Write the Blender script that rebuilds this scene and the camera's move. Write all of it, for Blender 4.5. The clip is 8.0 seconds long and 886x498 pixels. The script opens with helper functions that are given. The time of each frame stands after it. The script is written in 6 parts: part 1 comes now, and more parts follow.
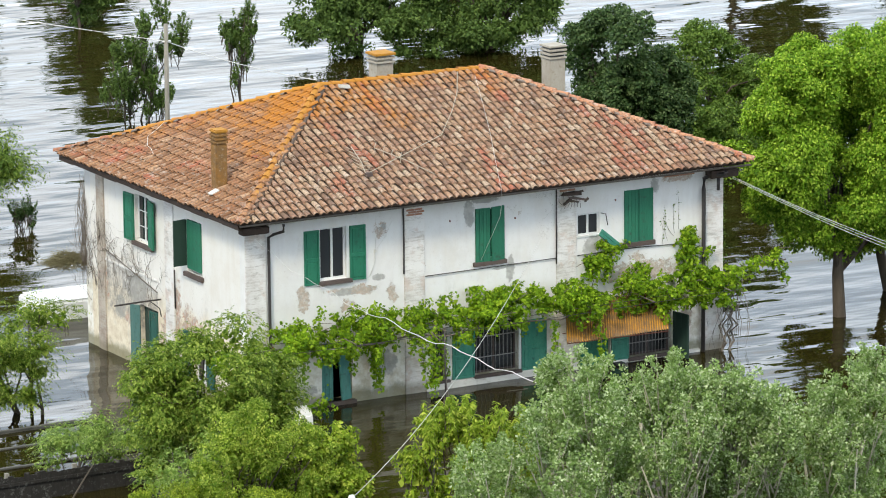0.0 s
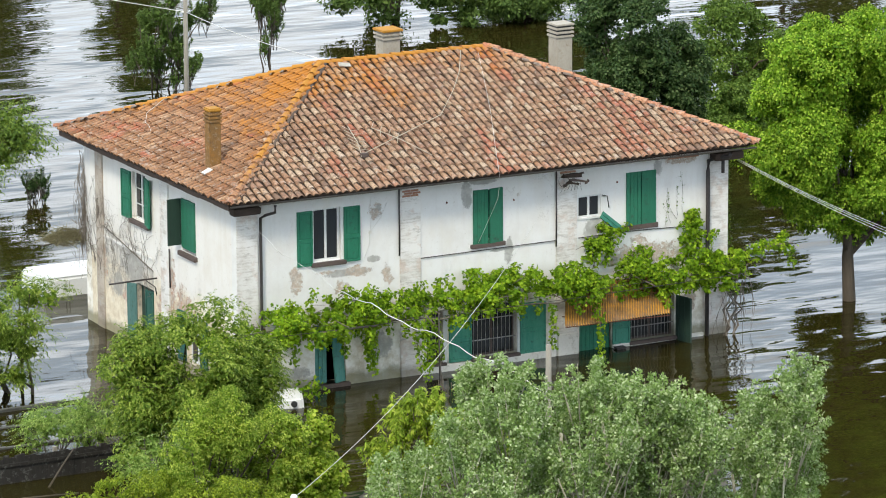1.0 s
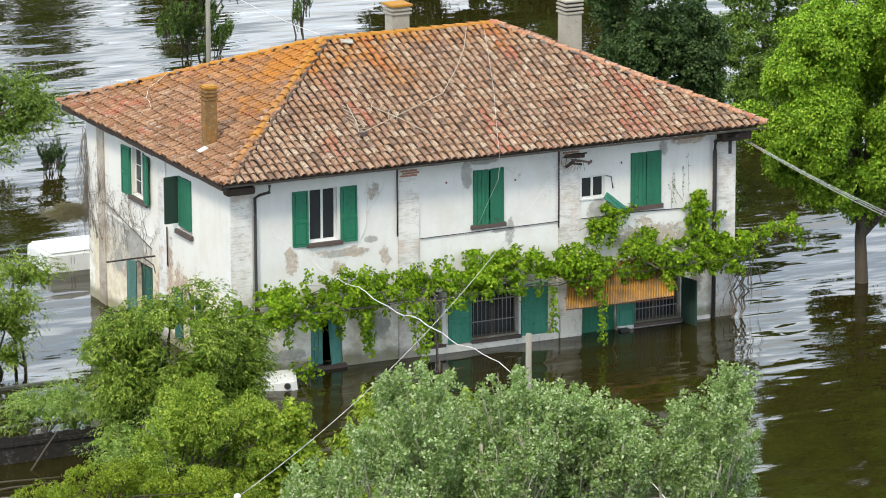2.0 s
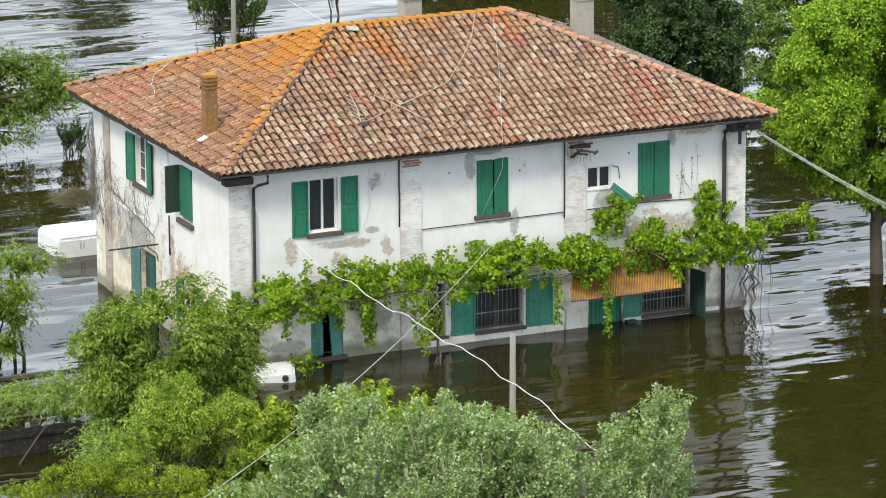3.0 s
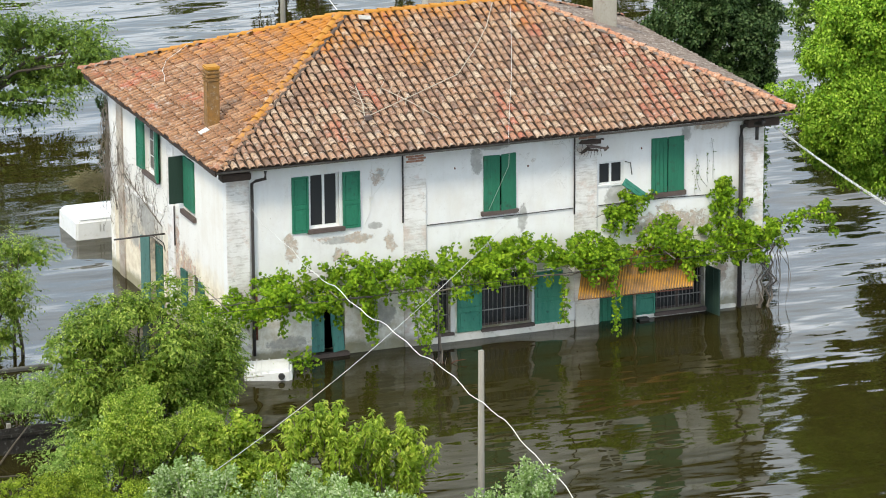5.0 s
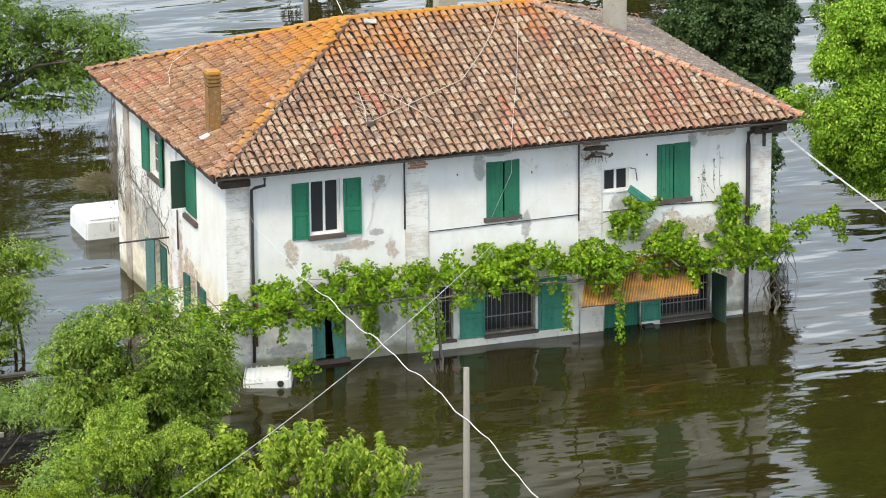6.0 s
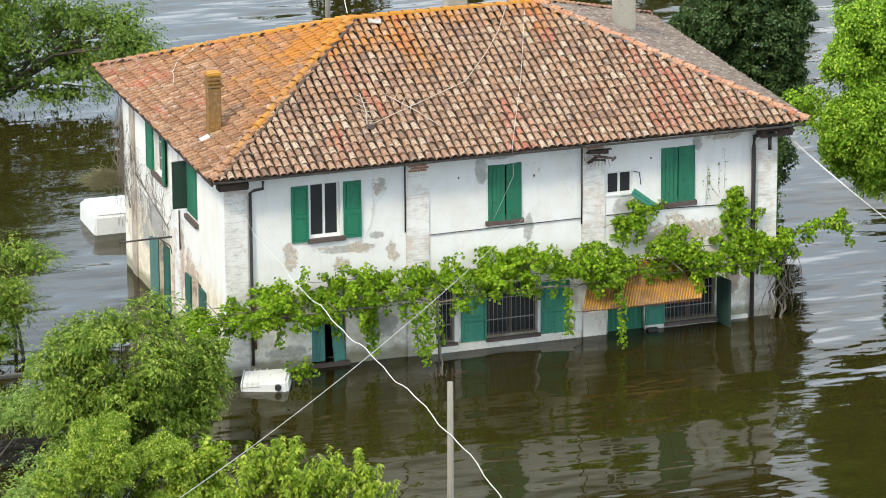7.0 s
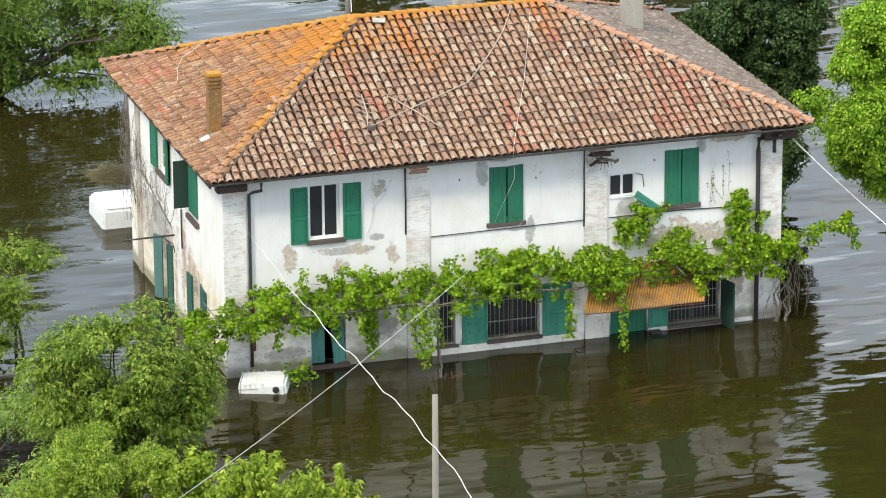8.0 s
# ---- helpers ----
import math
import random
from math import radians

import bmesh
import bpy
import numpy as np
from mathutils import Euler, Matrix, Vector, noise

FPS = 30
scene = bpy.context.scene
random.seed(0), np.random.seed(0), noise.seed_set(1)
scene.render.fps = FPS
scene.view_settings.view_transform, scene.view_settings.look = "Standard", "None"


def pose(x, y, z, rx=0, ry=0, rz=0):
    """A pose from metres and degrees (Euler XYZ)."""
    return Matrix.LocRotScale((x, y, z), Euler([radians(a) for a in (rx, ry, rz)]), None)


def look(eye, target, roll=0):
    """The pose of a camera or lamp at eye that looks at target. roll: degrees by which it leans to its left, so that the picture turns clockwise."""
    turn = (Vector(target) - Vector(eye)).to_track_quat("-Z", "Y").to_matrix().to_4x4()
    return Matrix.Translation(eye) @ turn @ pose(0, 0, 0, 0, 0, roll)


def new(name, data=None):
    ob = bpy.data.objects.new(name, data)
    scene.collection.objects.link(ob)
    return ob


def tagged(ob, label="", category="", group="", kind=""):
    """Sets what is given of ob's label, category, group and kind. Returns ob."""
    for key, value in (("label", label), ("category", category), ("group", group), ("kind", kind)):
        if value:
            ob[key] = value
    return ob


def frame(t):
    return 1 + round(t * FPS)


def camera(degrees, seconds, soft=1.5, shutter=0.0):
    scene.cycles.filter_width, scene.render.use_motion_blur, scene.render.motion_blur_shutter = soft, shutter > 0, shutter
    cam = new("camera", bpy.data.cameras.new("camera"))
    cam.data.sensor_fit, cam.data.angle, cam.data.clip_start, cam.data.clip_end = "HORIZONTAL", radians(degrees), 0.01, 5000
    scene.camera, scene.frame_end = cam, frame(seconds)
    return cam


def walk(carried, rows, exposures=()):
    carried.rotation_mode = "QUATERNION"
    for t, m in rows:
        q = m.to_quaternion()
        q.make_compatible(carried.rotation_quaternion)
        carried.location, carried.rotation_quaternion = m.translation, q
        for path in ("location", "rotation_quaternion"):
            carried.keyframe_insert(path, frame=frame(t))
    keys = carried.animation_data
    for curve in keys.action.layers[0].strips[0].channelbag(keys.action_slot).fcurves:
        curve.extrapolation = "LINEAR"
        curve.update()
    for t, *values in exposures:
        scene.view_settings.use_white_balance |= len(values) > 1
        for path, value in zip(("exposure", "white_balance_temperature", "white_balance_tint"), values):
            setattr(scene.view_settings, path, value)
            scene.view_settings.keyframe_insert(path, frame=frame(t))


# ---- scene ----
cam = camera(11.0, 8.0, soft=1.0)
PATH = [
    (0, (-55.177, -108.884, 31.72), (-54.219, -107.183, 31.287), -0.5),
    (0.5, (-53.245, -109.084, 32.102), (-52.312, -107.371, 31.657), -0.4),
    (1, (-51.216, -109.158, 32.428), (-50.309, -107.435, 31.971), -0.3),
    (1.5, (-49.181, -109.18, 32.77), (-48.301, -107.447, 32.3), -0.2),
    (3, (-43.563, -109.347, 34.162), (-42.762, -107.586, 33.655), -0.3),
    (3.5, (-41.751, -109.329, 34.714), (-40.977, -107.559, 34.194), -0.2),
    (4, (-40.104, -109.469, 35.368), (-39.355, -107.693, 34.835), -0.3),
    (4.5, (-38.42, -109.378, 36.042), (-37.696, -107.596, 35.496), -0.3),
    (6, (-33.802, -109.355, 38.091), (-33.148, -107.556, 37.51), -0.4),
    (6.5, (-32.31, -109.305, 38.779), (-31.68, -107.502, 38.186), -0.4),
    (7, (-30.858, -109.254, 39.584), (-30.25, -107.448, 38.977), -0.4),
    (7.5, (-29.438, -109.228, 40.343), (-28.854, -107.419, 39.723), -0.5),
    (8, (-28.202, -109.117, 41.059), (-27.636, -107.306, 40.426), -0.4),
]
walk(cam, [(t, look(eye, target, roll)) for t, eye, target, roll in PATH], [(0, 0.38), (8, 0.58)])

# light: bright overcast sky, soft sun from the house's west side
world = bpy.data.worlds.new("sky")
scene.world = world
world.use_nodes = True
wn, wl = world.node_tree.nodes, world.node_tree.links
sky = wn.new("ShaderNodeTexSky")
sky.sky_type, sky.sun_disc = "NISHITA", False
sky.sun_elevation, sky.sun_rotation = radians(48), radians(228)
w_co, w_map, w_noise, w_ramp, w_mix = (wn.new("ShaderNode" + k) for k in ("TexCoord", "Mapping", "TexNoise", "ValToRGB", "MixRGB"))
w_map.inputs["Scale"].default_value = (1.6, 1.6, 4.5)
w_noise.inputs["Scale"].default_value, w_noise.inputs["Detail"].default_value = 2.2, 6
w_ramp.color_ramp.elements[0].position, w_ramp.color_ramp.elements[0].color = 0.36, (5.2, 6.4, 7.7, 1)
w_ramp.color_ramp.elements[1].position, w_ramp.color_ramp.elements[1].color = 0.62, (8.5, 9.0, 9.5, 1)
w_mix.inputs[0].default_value = 0.92
wl.new(w_co.outputs["Generated"], w_map.inputs[0])
wl.new(w_map.outputs[0], w_noise.inputs["Vector"])
wl.new(w_noise.outputs[0], w_ramp.inputs[0])
wl.new(sky.outputs[0], w_mix.inputs[1])
wl.new(w_ramp.outputs[0], w_mix.inputs[2])
# gain added low in the sky, to brighten what the water reflects
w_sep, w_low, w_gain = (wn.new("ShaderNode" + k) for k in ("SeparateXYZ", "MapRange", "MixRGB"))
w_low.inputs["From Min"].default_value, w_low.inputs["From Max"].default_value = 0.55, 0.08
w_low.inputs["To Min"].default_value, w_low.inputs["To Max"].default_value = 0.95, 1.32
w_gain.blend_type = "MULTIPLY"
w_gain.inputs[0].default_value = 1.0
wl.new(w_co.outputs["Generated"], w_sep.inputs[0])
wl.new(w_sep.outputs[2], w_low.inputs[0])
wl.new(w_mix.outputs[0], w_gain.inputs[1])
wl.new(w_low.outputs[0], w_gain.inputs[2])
# second gain on the north side, for the same reflections
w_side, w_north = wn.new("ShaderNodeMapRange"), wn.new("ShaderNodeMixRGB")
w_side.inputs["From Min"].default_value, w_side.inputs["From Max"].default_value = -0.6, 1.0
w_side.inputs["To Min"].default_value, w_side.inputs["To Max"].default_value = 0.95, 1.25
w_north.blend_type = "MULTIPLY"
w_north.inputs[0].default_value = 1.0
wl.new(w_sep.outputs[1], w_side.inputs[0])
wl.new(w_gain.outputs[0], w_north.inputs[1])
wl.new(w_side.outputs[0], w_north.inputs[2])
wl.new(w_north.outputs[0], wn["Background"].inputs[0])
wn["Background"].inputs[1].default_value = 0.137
sun_data = bpy.data.lights.new("sun", "SUN")
sun_data.energy, sun_data.angle, sun_data.color = 2.15, radians(11), (1, 0.91, 0.73)
sun = new("sun", sun_data)
sun.matrix_world = look((-52, -46, 76), (0, 0, 0))

# ---------------------------------------------------------------- materials


class Nodes:
    """A small helper to wire a node material."""

    def __init__(self, name):
        self.mat = bpy.data.materials.new(name)
        self.mat.use_nodes = True
        self.tree = self.mat.node_tree
        self.bsdf = self.tree.nodes["Principled BSDF"]
        self.out = self.tree.nodes["Material Output"]

    def add(self, kind, **values):
        n = self.tree.nodes.new("ShaderNode" + kind)
        for key, v in values.items():
            n.inputs[key].default_value = v
        return n

    def link(self, a, b):
        self.tree.links.new(a, b)

    def pos(self, scale=(1, 1, 1), rot=(0, 0, 0)):
        g = self.add("NewGeometry")
        m = self.add("Mapping")
        m.inputs["Scale"].default_value, m.inputs["Rotation"].default_value = scale, rot
        self.link(g.outputs["Position"], m.inputs[0])
        return m.outputs[0]

    def noise(self, scale, detail=4, rough=0.55, vec=None, stretch=(1, 1, 1)):
        n = self.add("TexNoise", Scale=scale, Detail=detail, Roughness=rough)
        self.link(vec or self.pos(stretch), n.inputs["Vector"])
        return n.outputs[0]

    def ramp(self, fac, *stops):
        r = self.add("ValToRGB")
        e = r.color_ramp.elements
        while len(e) < len(stops):
            e.new(0.5)
        for el, (p, c) in zip(e, stops):
            el.position = p
            el.color = (*c, 1) if isinstance(c, tuple) else (c, c, c, 1)
        self.link(fac, r.inputs[0])
        return r.outputs[0]

    def mix(self, fac, a, b, blend="MIX"):
        m = self.add("MixRGB")
        m.blend_type = blend
        for sock, v in zip(m.inputs, (fac, a, b)):
            if isinstance(v, (int, float)):
                sock.default_value = v if sock.name in ("Fac", "Factor") else (v, v, v, 1)
            elif isinstance(v, tuple):
                sock.default_value = (*v, 1)
            else:
                self.link(v, sock)
        return m.outputs[0]

    def calc(self, op, a, b=0.0):
        m = self.add("Math")
        m.operation = op
        for sock, v in zip(m.inputs, (a, b)):
            if isinstance(v, (int, float)):
                sock.default_value = v
            else:
                self.link(v, sock)
        return m.outputs[0]

    def finish(self, colour, rough=0.8, bump=None, strength=0.4, distance=0.01, metal=0.0):
        b = self.bsdf
        if isinstance(colour, tuple):
            b.inputs["Base Color"].default_value = (*colour, 1)
        else:
            self.link(colour, b.inputs["Base Color"])
        if isinstance(rough, (int, float)):
            b.inputs["Roughness"].default_value = rough
        else:
            self.link(rough, b.inputs["Roughness"])
        b.inputs["Metallic"].default_value = metal
        if bump is not None:
            n = self.add("Bump", Strength=strength, Distance=distance)
            self.link(bump, n.inputs["Height"])
            self.link(n.outputs[0], b.inputs["Normal"])
        return self.mat


def plain(name, a, b, scale, rough=0.8, bump=0.3, stretch=(1, 1, 1), metal=0.0, dirt=None):
    """Two tones at two scales, with fine relief."""
    n = Nodes(name)
    big, fine = n.noise(scale, 4, stretch=stretch), n.noise(scale * 7, 5, stretch=stretch)
    col = n.mix(n.ramp(big, (0.3, 0.0), (0.7, 1.0)), a, b)
    col = n.mix(0.35, col, n.mix(n.ramp(fine, (0.35, 0.0), (0.65, 1.0)), a, b))
    if dirt:
        col = n.mix(n.ramp(n.noise(scale * 2.3, 6, 0.7), (0.55, 0.0), (0.72, 0.8)), col, dirt)
    return n.finish(col, rough, fine, bump, 0.01, metal)


def plaster(name, patches, axis, clean, dirty, under, low, cement=(), stains=((0.60, 0.55, 0.44), (0.84, 0.825, 0.77)), grey_zone=None):
    """Old limewash: rain streaks, blotches, and plaster fallen off in patches (centre and half size on the wall)."""
    n = Nodes(name)
    g = n.add("NewGeometry")
    sep = n.add("SeparateXYZ")
    n.link(g.outputs["Position"], sep.inputs[0])
    along, up = sep.outputs[axis], sep.outputs[2]
    blotch, fine = n.noise(0.9, 6, 0.65), n.noise(9, 6, 0.6)
    streak = n.noise(3.0, 5, 0.6, stretch=(1, 1, 0.12))
    col = n.mix(n.ramp(blotch, (0.46, 0.0), (0.72, 0.55)), clean, dirty)
    col = n.mix(n.ramp(streak, (0.55, 0.0), (0.75, 0.4)), col, dirty)
    speck = n.calc("MULTIPLY", n.ramp(n.noise(11, 6, 0.75), (0.56, 0.0), (0.68, 0.55)), n.ramp(n.noise(1.6, 4, 0.6), (0.42, 0.0), (0.6, 1.0)))
    col = n.mix(speck, col, (0.50, 0.47, 0.43))
    wash = n.ramp(n.noise(2.2, 5, 0.6, stretch=(1, 1, 0.3)), (0.48, 0.0), (0.7, 0.45))
    col = n.mix(wash, col, (0.70, 0.67, 0.61))
    # the ground floor is greyer and damp-stained up to an uneven line
    line = n.calc("SUBTRACT", n.calc("ADD", up, n.calc("MULTIPLY", blotch, -1.3)), low - 0.65)
    damp = n.ramp(n.calc("MULTIPLY", line, -0.9), (0.0, 0.0), (0.55, 1.0))
    stain = n.mix(n.ramp(n.noise(2.1, 7, 0.75), (0.38, 0.0), (0.56, 1.0)), stains[0], stains[1])
    col = n.mix(damp, col, stain)
    tide = n.ramp(n.calc("SUBTRACT", n.calc("ADD", up, n.calc("MULTIPLY", n.noise(2.5, 6, 0.7), -0.55)), -0.05), (0.0, 1.0), (0.22, 0.0))
    col = n.mix(n.calc("MULTIPLY", tide, 0.75), col, (0.15, 0.14, 0.06))
    if grey_zone:
        # greyer, mottled plaster below a sloping line, between y0 and y1
        y0, y1, z0, slope, foot = grey_zone
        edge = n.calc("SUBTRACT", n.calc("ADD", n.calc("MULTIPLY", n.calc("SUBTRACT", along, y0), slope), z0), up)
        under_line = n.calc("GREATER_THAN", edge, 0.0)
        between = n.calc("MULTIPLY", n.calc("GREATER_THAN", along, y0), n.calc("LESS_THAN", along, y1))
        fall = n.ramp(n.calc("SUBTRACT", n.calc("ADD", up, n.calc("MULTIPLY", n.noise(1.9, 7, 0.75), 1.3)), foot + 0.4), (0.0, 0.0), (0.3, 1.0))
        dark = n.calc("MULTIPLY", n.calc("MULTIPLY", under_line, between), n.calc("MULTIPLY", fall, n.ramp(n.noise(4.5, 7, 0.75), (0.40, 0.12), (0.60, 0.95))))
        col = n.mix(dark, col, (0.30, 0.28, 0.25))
    mask = None
    ragged = n.calc("MULTIPLY", n.calc("SUBTRACT", n.noise(2.6, 10, 0.78), 0.5), 6.5)
    repair = None
    for cx, cz, rx, rz in cement:
        dx = n.calc("DIVIDE", n.calc("SUBTRACT", along, cx), rx)
        dz = n.calc("DIVIDE", n.calc("SUBTRACT", up, cz), rz)
        d = n.calc("ADD", n.calc("ADD", n.calc("MULTIPLY", dx, dx), n.calc("MULTIPLY", dz, dz)), n.calc("MULTIPLY", ragged, 0.6))
        m = n.ramp(d, (0.5, 0.85), (0.85, 0.0))
        repair = m if repair is None else n.calc("MAXIMUM", repair, m)
    if repair is not None:
        col = n.mix(n.calc("MULTIPLY", repair, n.ramp(n.noise(3.5, 6, 0.7), (0.35, 0.6), (0.55, 1.0))), col, (0.31, 0.305, 0.285))
    for cx, cz, rx, rz in patches:
        dx = n.calc("DIVIDE", n.calc("SUBTRACT", along, cx), rx)
        dz = n.calc("DIVIDE", n.calc("SUBTRACT", up, cz), rz)
        d = n.calc("ADD", n.calc("ADD", n.calc("MULTIPLY", dx, dx), n.calc("MULTIPLY", dz, dz)), n.calc("MULTIPLY", ragged, 1.35))
        m = n.ramp(d, (0.55, 1.0), (0.75, 0.0))
        mask = m if mask is None else n.calc("MAXIMUM", mask, m)
    chips = n.calc("GREATER_THAN", n.calc("ADD", n.noise(2.2, 8, 0.75), n.calc("MULTIPLY", damp, 0.035)), 0.665)
    mask = chips if mask is None else n.calc("MAXIMUM", mask, n.calc("MULTIPLY", chips, 0.8))
    flecks = n.ramp(n.noise(5.5, 8, 0.8), (0.38, 0.1), (0.50, 1.0))
    mask = n.calc("MULTIPLY", mask, flecks)
    rend = n.mix(n.ramp(n.noise(5, 5, 0.6), (0.35, 0.0), (0.65, 1.0)), under, (0.40, 0.36, 0.31))
    rend = n.mix(n.ramp(fine, (0.5, 0.0), (0.62, 0.5)), rend, (0.66, 0.62, 0.56))
    col = n.mix(mask, col, rend)
    grey = n.calc("MULTIPLY", n.ramp(n.noise(1.3, 7, 0.7, stretch=(1, 1, 0.45)), (0.60, 0.0), (0.68, 0.55)), n.ramp(n.noise(6, 6, 0.75), (0.4, 0.2), (0.6, 1.0)))
    col = n.mix(grey, col, (0.52, 0.51, 0.49))
    seam = n.calc("ABSOLUTE", n.calc("SUBTRACT", n.noise(0.75, 7, 0.6), 0.5))
    crack = n.calc("MULTIPLY", n.calc("LESS_THAN", seam, 0.0016), n.ramp(n.noise(0.35, 2), (0.55, 0.0), (0.62, 0.45)))
    col = n.mix(crack, col, (0.24, 0.20, 0.17))
    pit = n.ramp(n.noise(4.5, 4, 0.5), (0.765, 0.0), (0.78, 0.8))
    col = n.mix(pit, col, (0.30, 0.24, 0.20))
    height = n.calc("SUBTRACT", n.calc("MULTIPLY", fine, 0.35), mask)
    return n.finish(col, 0.9, height, 0.6, 0.02)


def tile_material(name, source, palette, lichen, amount):
    """Fired clay, a tone for each tile, grey bloom and orange lichen."""
    n = Nodes(name)
    if source == "object":
        rnd = n.add("ObjectInfo").outputs["Random"]
    else:
        rnd = n.add("NewGeometry").outputs["Random Per Island"]
    col = n.ramp(rnd, *palette)
    sep = n.add("SeparateXYZ")
    n.link(n.add("NewGeometry").outputs["Position"], sep.inputs[0])
    fine = n.noise(16, 6, 0.65)
    big = n.noise(0.55, 4, 0.6)
    # a few replaced, redder tiles in stripes
    fresh = n.ramp(n.noise(0.8, 3, 0.5, stretch=(1.3, 0.35, 0.35)), (0.57, 0.0), (0.64, 0.75))
    newer = n.ramp(n.calc("ABSOLUTE", n.calc("SUBTRACT", sep.outputs[0], 12.7)), (0.35, 0.8), (1.0, 0.0))
    if "front" in name:
        fresh = n.calc("MAXIMUM", fresh, n.calc("MULTIPLY", newer, n.ramp(n.noise(1.1, 3, 0.5, stretch=(2.2, 0.3, 0.3)), (0.44, 0.0), (0.55, 1.0))))
    if "weathered" in name:
        fresh = n.calc("MULTIPLY", fresh, 0.0)
    col = n.mix(n.calc("MULTIPLY", fresh, n.ramp(rnd, (0.3, 1.0), (0.75, 0.1))), col, (0.46, 0.13, 0.07))
    col = n.mix(n.ramp(fine, (0.43, 0.0), (0.64, 0.80)), col, (0.105, 0.075, 0.055))
    col = n.mix(n.ramp(n.noise(5, 5, 0.7), (0.54, 0.0), (0.68, 0.65)), col, (0.52, 0.46, 0.40))
    grow = n.calc("ADD", n.calc("MULTIPLY", n.calc("SUBTRACT", sep.outputs[2], 7.3), 0.22), n.calc("MULTIPLY", n.calc("SUBTRACT", 6.5, sep.outputs[0]), 0.03))
    moss = n.calc("ADD", n.calc("ADD", n.calc("MULTIPLY", big, 0.7), n.calc("MULTIPLY", n.noise(5, 7, 0.75), 0.95)), n.calc("ADD", grow, -0.22))
    col = n.mix(n.ramp(moss, (0.66 - amount, 0.0), (0.84 - amount, 0.9)), col, lichen)
    return n.finish(col, 0.88, fine, 0.5, 0.01)


FRONT_CLAY = ((0.0, (0.20, 0.12, 0.08)), (0.2, (0.32, 0.175, 0.11)), (0.45, (0.42, 0.262, 0.165)), (0.65, (0.37, 0.195, 0.11)), (0.88, (0.46, 0.315, 0.205)), (1.0, (0.52, 0.39, 0.28)))
SIDE_CLAY = ((0.0, (0.20, 0.088, 0.036)), (0.3, (0.31, 0.146, 0.066)), (0.6, (0.385, 0.205, 0.103)), (0.85, (0.29, 0.12, 0.05)), (1.0, (0.46, 0.275, 0.155)))
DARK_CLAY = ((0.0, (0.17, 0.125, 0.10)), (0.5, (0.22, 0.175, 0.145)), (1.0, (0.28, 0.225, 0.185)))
ORANGE = (0.44, 0.165, 0.012)
M_TILE_ONE = tile_material("clay_tile_front", "object", FRONT_CLAY, ORANGE, 0.03)
M_TILE_MANY = tile_material("clay_tiles_front", "island", FRONT_CLAY, ORANGE, 0.03)
M_SIDE_ONE = tile_material("clay_tile_side", "object", SIDE_CLAY, ORANGE, 0.06)
M_SIDE_MANY = tile_material("clay_tiles_side", "island", SIDE_CLAY, ORANGE, 0.06)
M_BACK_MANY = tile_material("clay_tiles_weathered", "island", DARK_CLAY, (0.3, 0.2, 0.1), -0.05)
M_RIDGE = tile_material("clay_ridge_tile", "object", ((0.0, (0.34, 0.16, 0.075)), (0.5, (0.42, 0.2, 0.1)), (1.0, (0.36, 0.15, 0.09))), (0.46, 0.2, 0.015), 0.17)
M_RIDGE_PINK = tile_material("clay_hip_tile", "object", ((0.0, (0.50, 0.23, 0.12)), (0.5, (0.58, 0.30, 0.17)), (1.0, (0.46, 0.19, 0.10))), (0.46, 0.2, 0.015), -0.02)
# dark tone of the deck below the tiles, also on the hip's shadow strip
M_DECK = plain("roof_bedding", (0.075, 0.052, 0.038), (0.12, 0.085, 0.062), 3, 0.95)

FRONT_PATCHES = ((1.75, 3.08, 0.22, 0.42), (2.6, 3.22, 0.3, 0.08), (3.6, 3.15, 0.45, 0.18), (4.15, 4.8, 0.25, 0.25), (4.5, 2.9, 0.18, 0.32), (3.1, 2.75, 0.25, 0.2),
                 (8.6, 4.75, 0.12, 0.12), (12.5, 3.0, 0.3, 0.2), (13.8, 5.2, 0.6, 0.14), (14.2, 1.1, 0.3, 0.4), (1.5, 1.55, 0.5, 0.2), (12.7, 2.6, 1.3, 0.35))
CEMENT = ((6.98, 4.95, 0.2, 0.48), (7.5, 5.25, 0.55, 0.1), (8.3, 3.2, 0.16, 0.5), (4.25, 4.85, 0.14, 0.16), (4.1, 3.45, 0.22, 0.12), (11.0, 3.45, 0.35, 0.55), (10.15, 3.3, 0.35, 0.1), (13.1, 5.1, 0.18, 0.3), (3.3, 3.15, 0.9, 0.12), (5.2, 3.7, 0.3, 0.07), (8.0, 3.25, 0.3, 0.06), (4.2, 1.0, 0.5, 0.5),
          (12.1, 2.55, 0.8, 0.25), (1.6, 0.5, 0.6, 0.2), (13.9, 0.7, 0.2, 0.5))
M_FRONT = plaster("limewash_front", FRONT_PATCHES, 0, (0.755, 0.755, 0.745), (0.60, 0.575, 0.545), (0.56, 0.44, 0.35), 2.3, CEMENT)
SIDE_PATCHES = ((4.3, 2.1, 0.3, 1.0), (3.2, 1.75, 0.9, 0.28), (3.7, 1.6, 0.9, 0.75), (9.1, 2.0, 0.3, 0.8), (7.4, 1.3, 0.4, 0.3), (4.7, 1.4, 0.5, 1.0), (5.2, 0.9, 0.3, 0.7))
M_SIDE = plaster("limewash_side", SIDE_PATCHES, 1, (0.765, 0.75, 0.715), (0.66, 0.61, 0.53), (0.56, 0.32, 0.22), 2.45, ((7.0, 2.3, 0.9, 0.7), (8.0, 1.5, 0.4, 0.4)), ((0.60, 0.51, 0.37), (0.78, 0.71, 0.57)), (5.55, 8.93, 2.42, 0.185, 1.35))


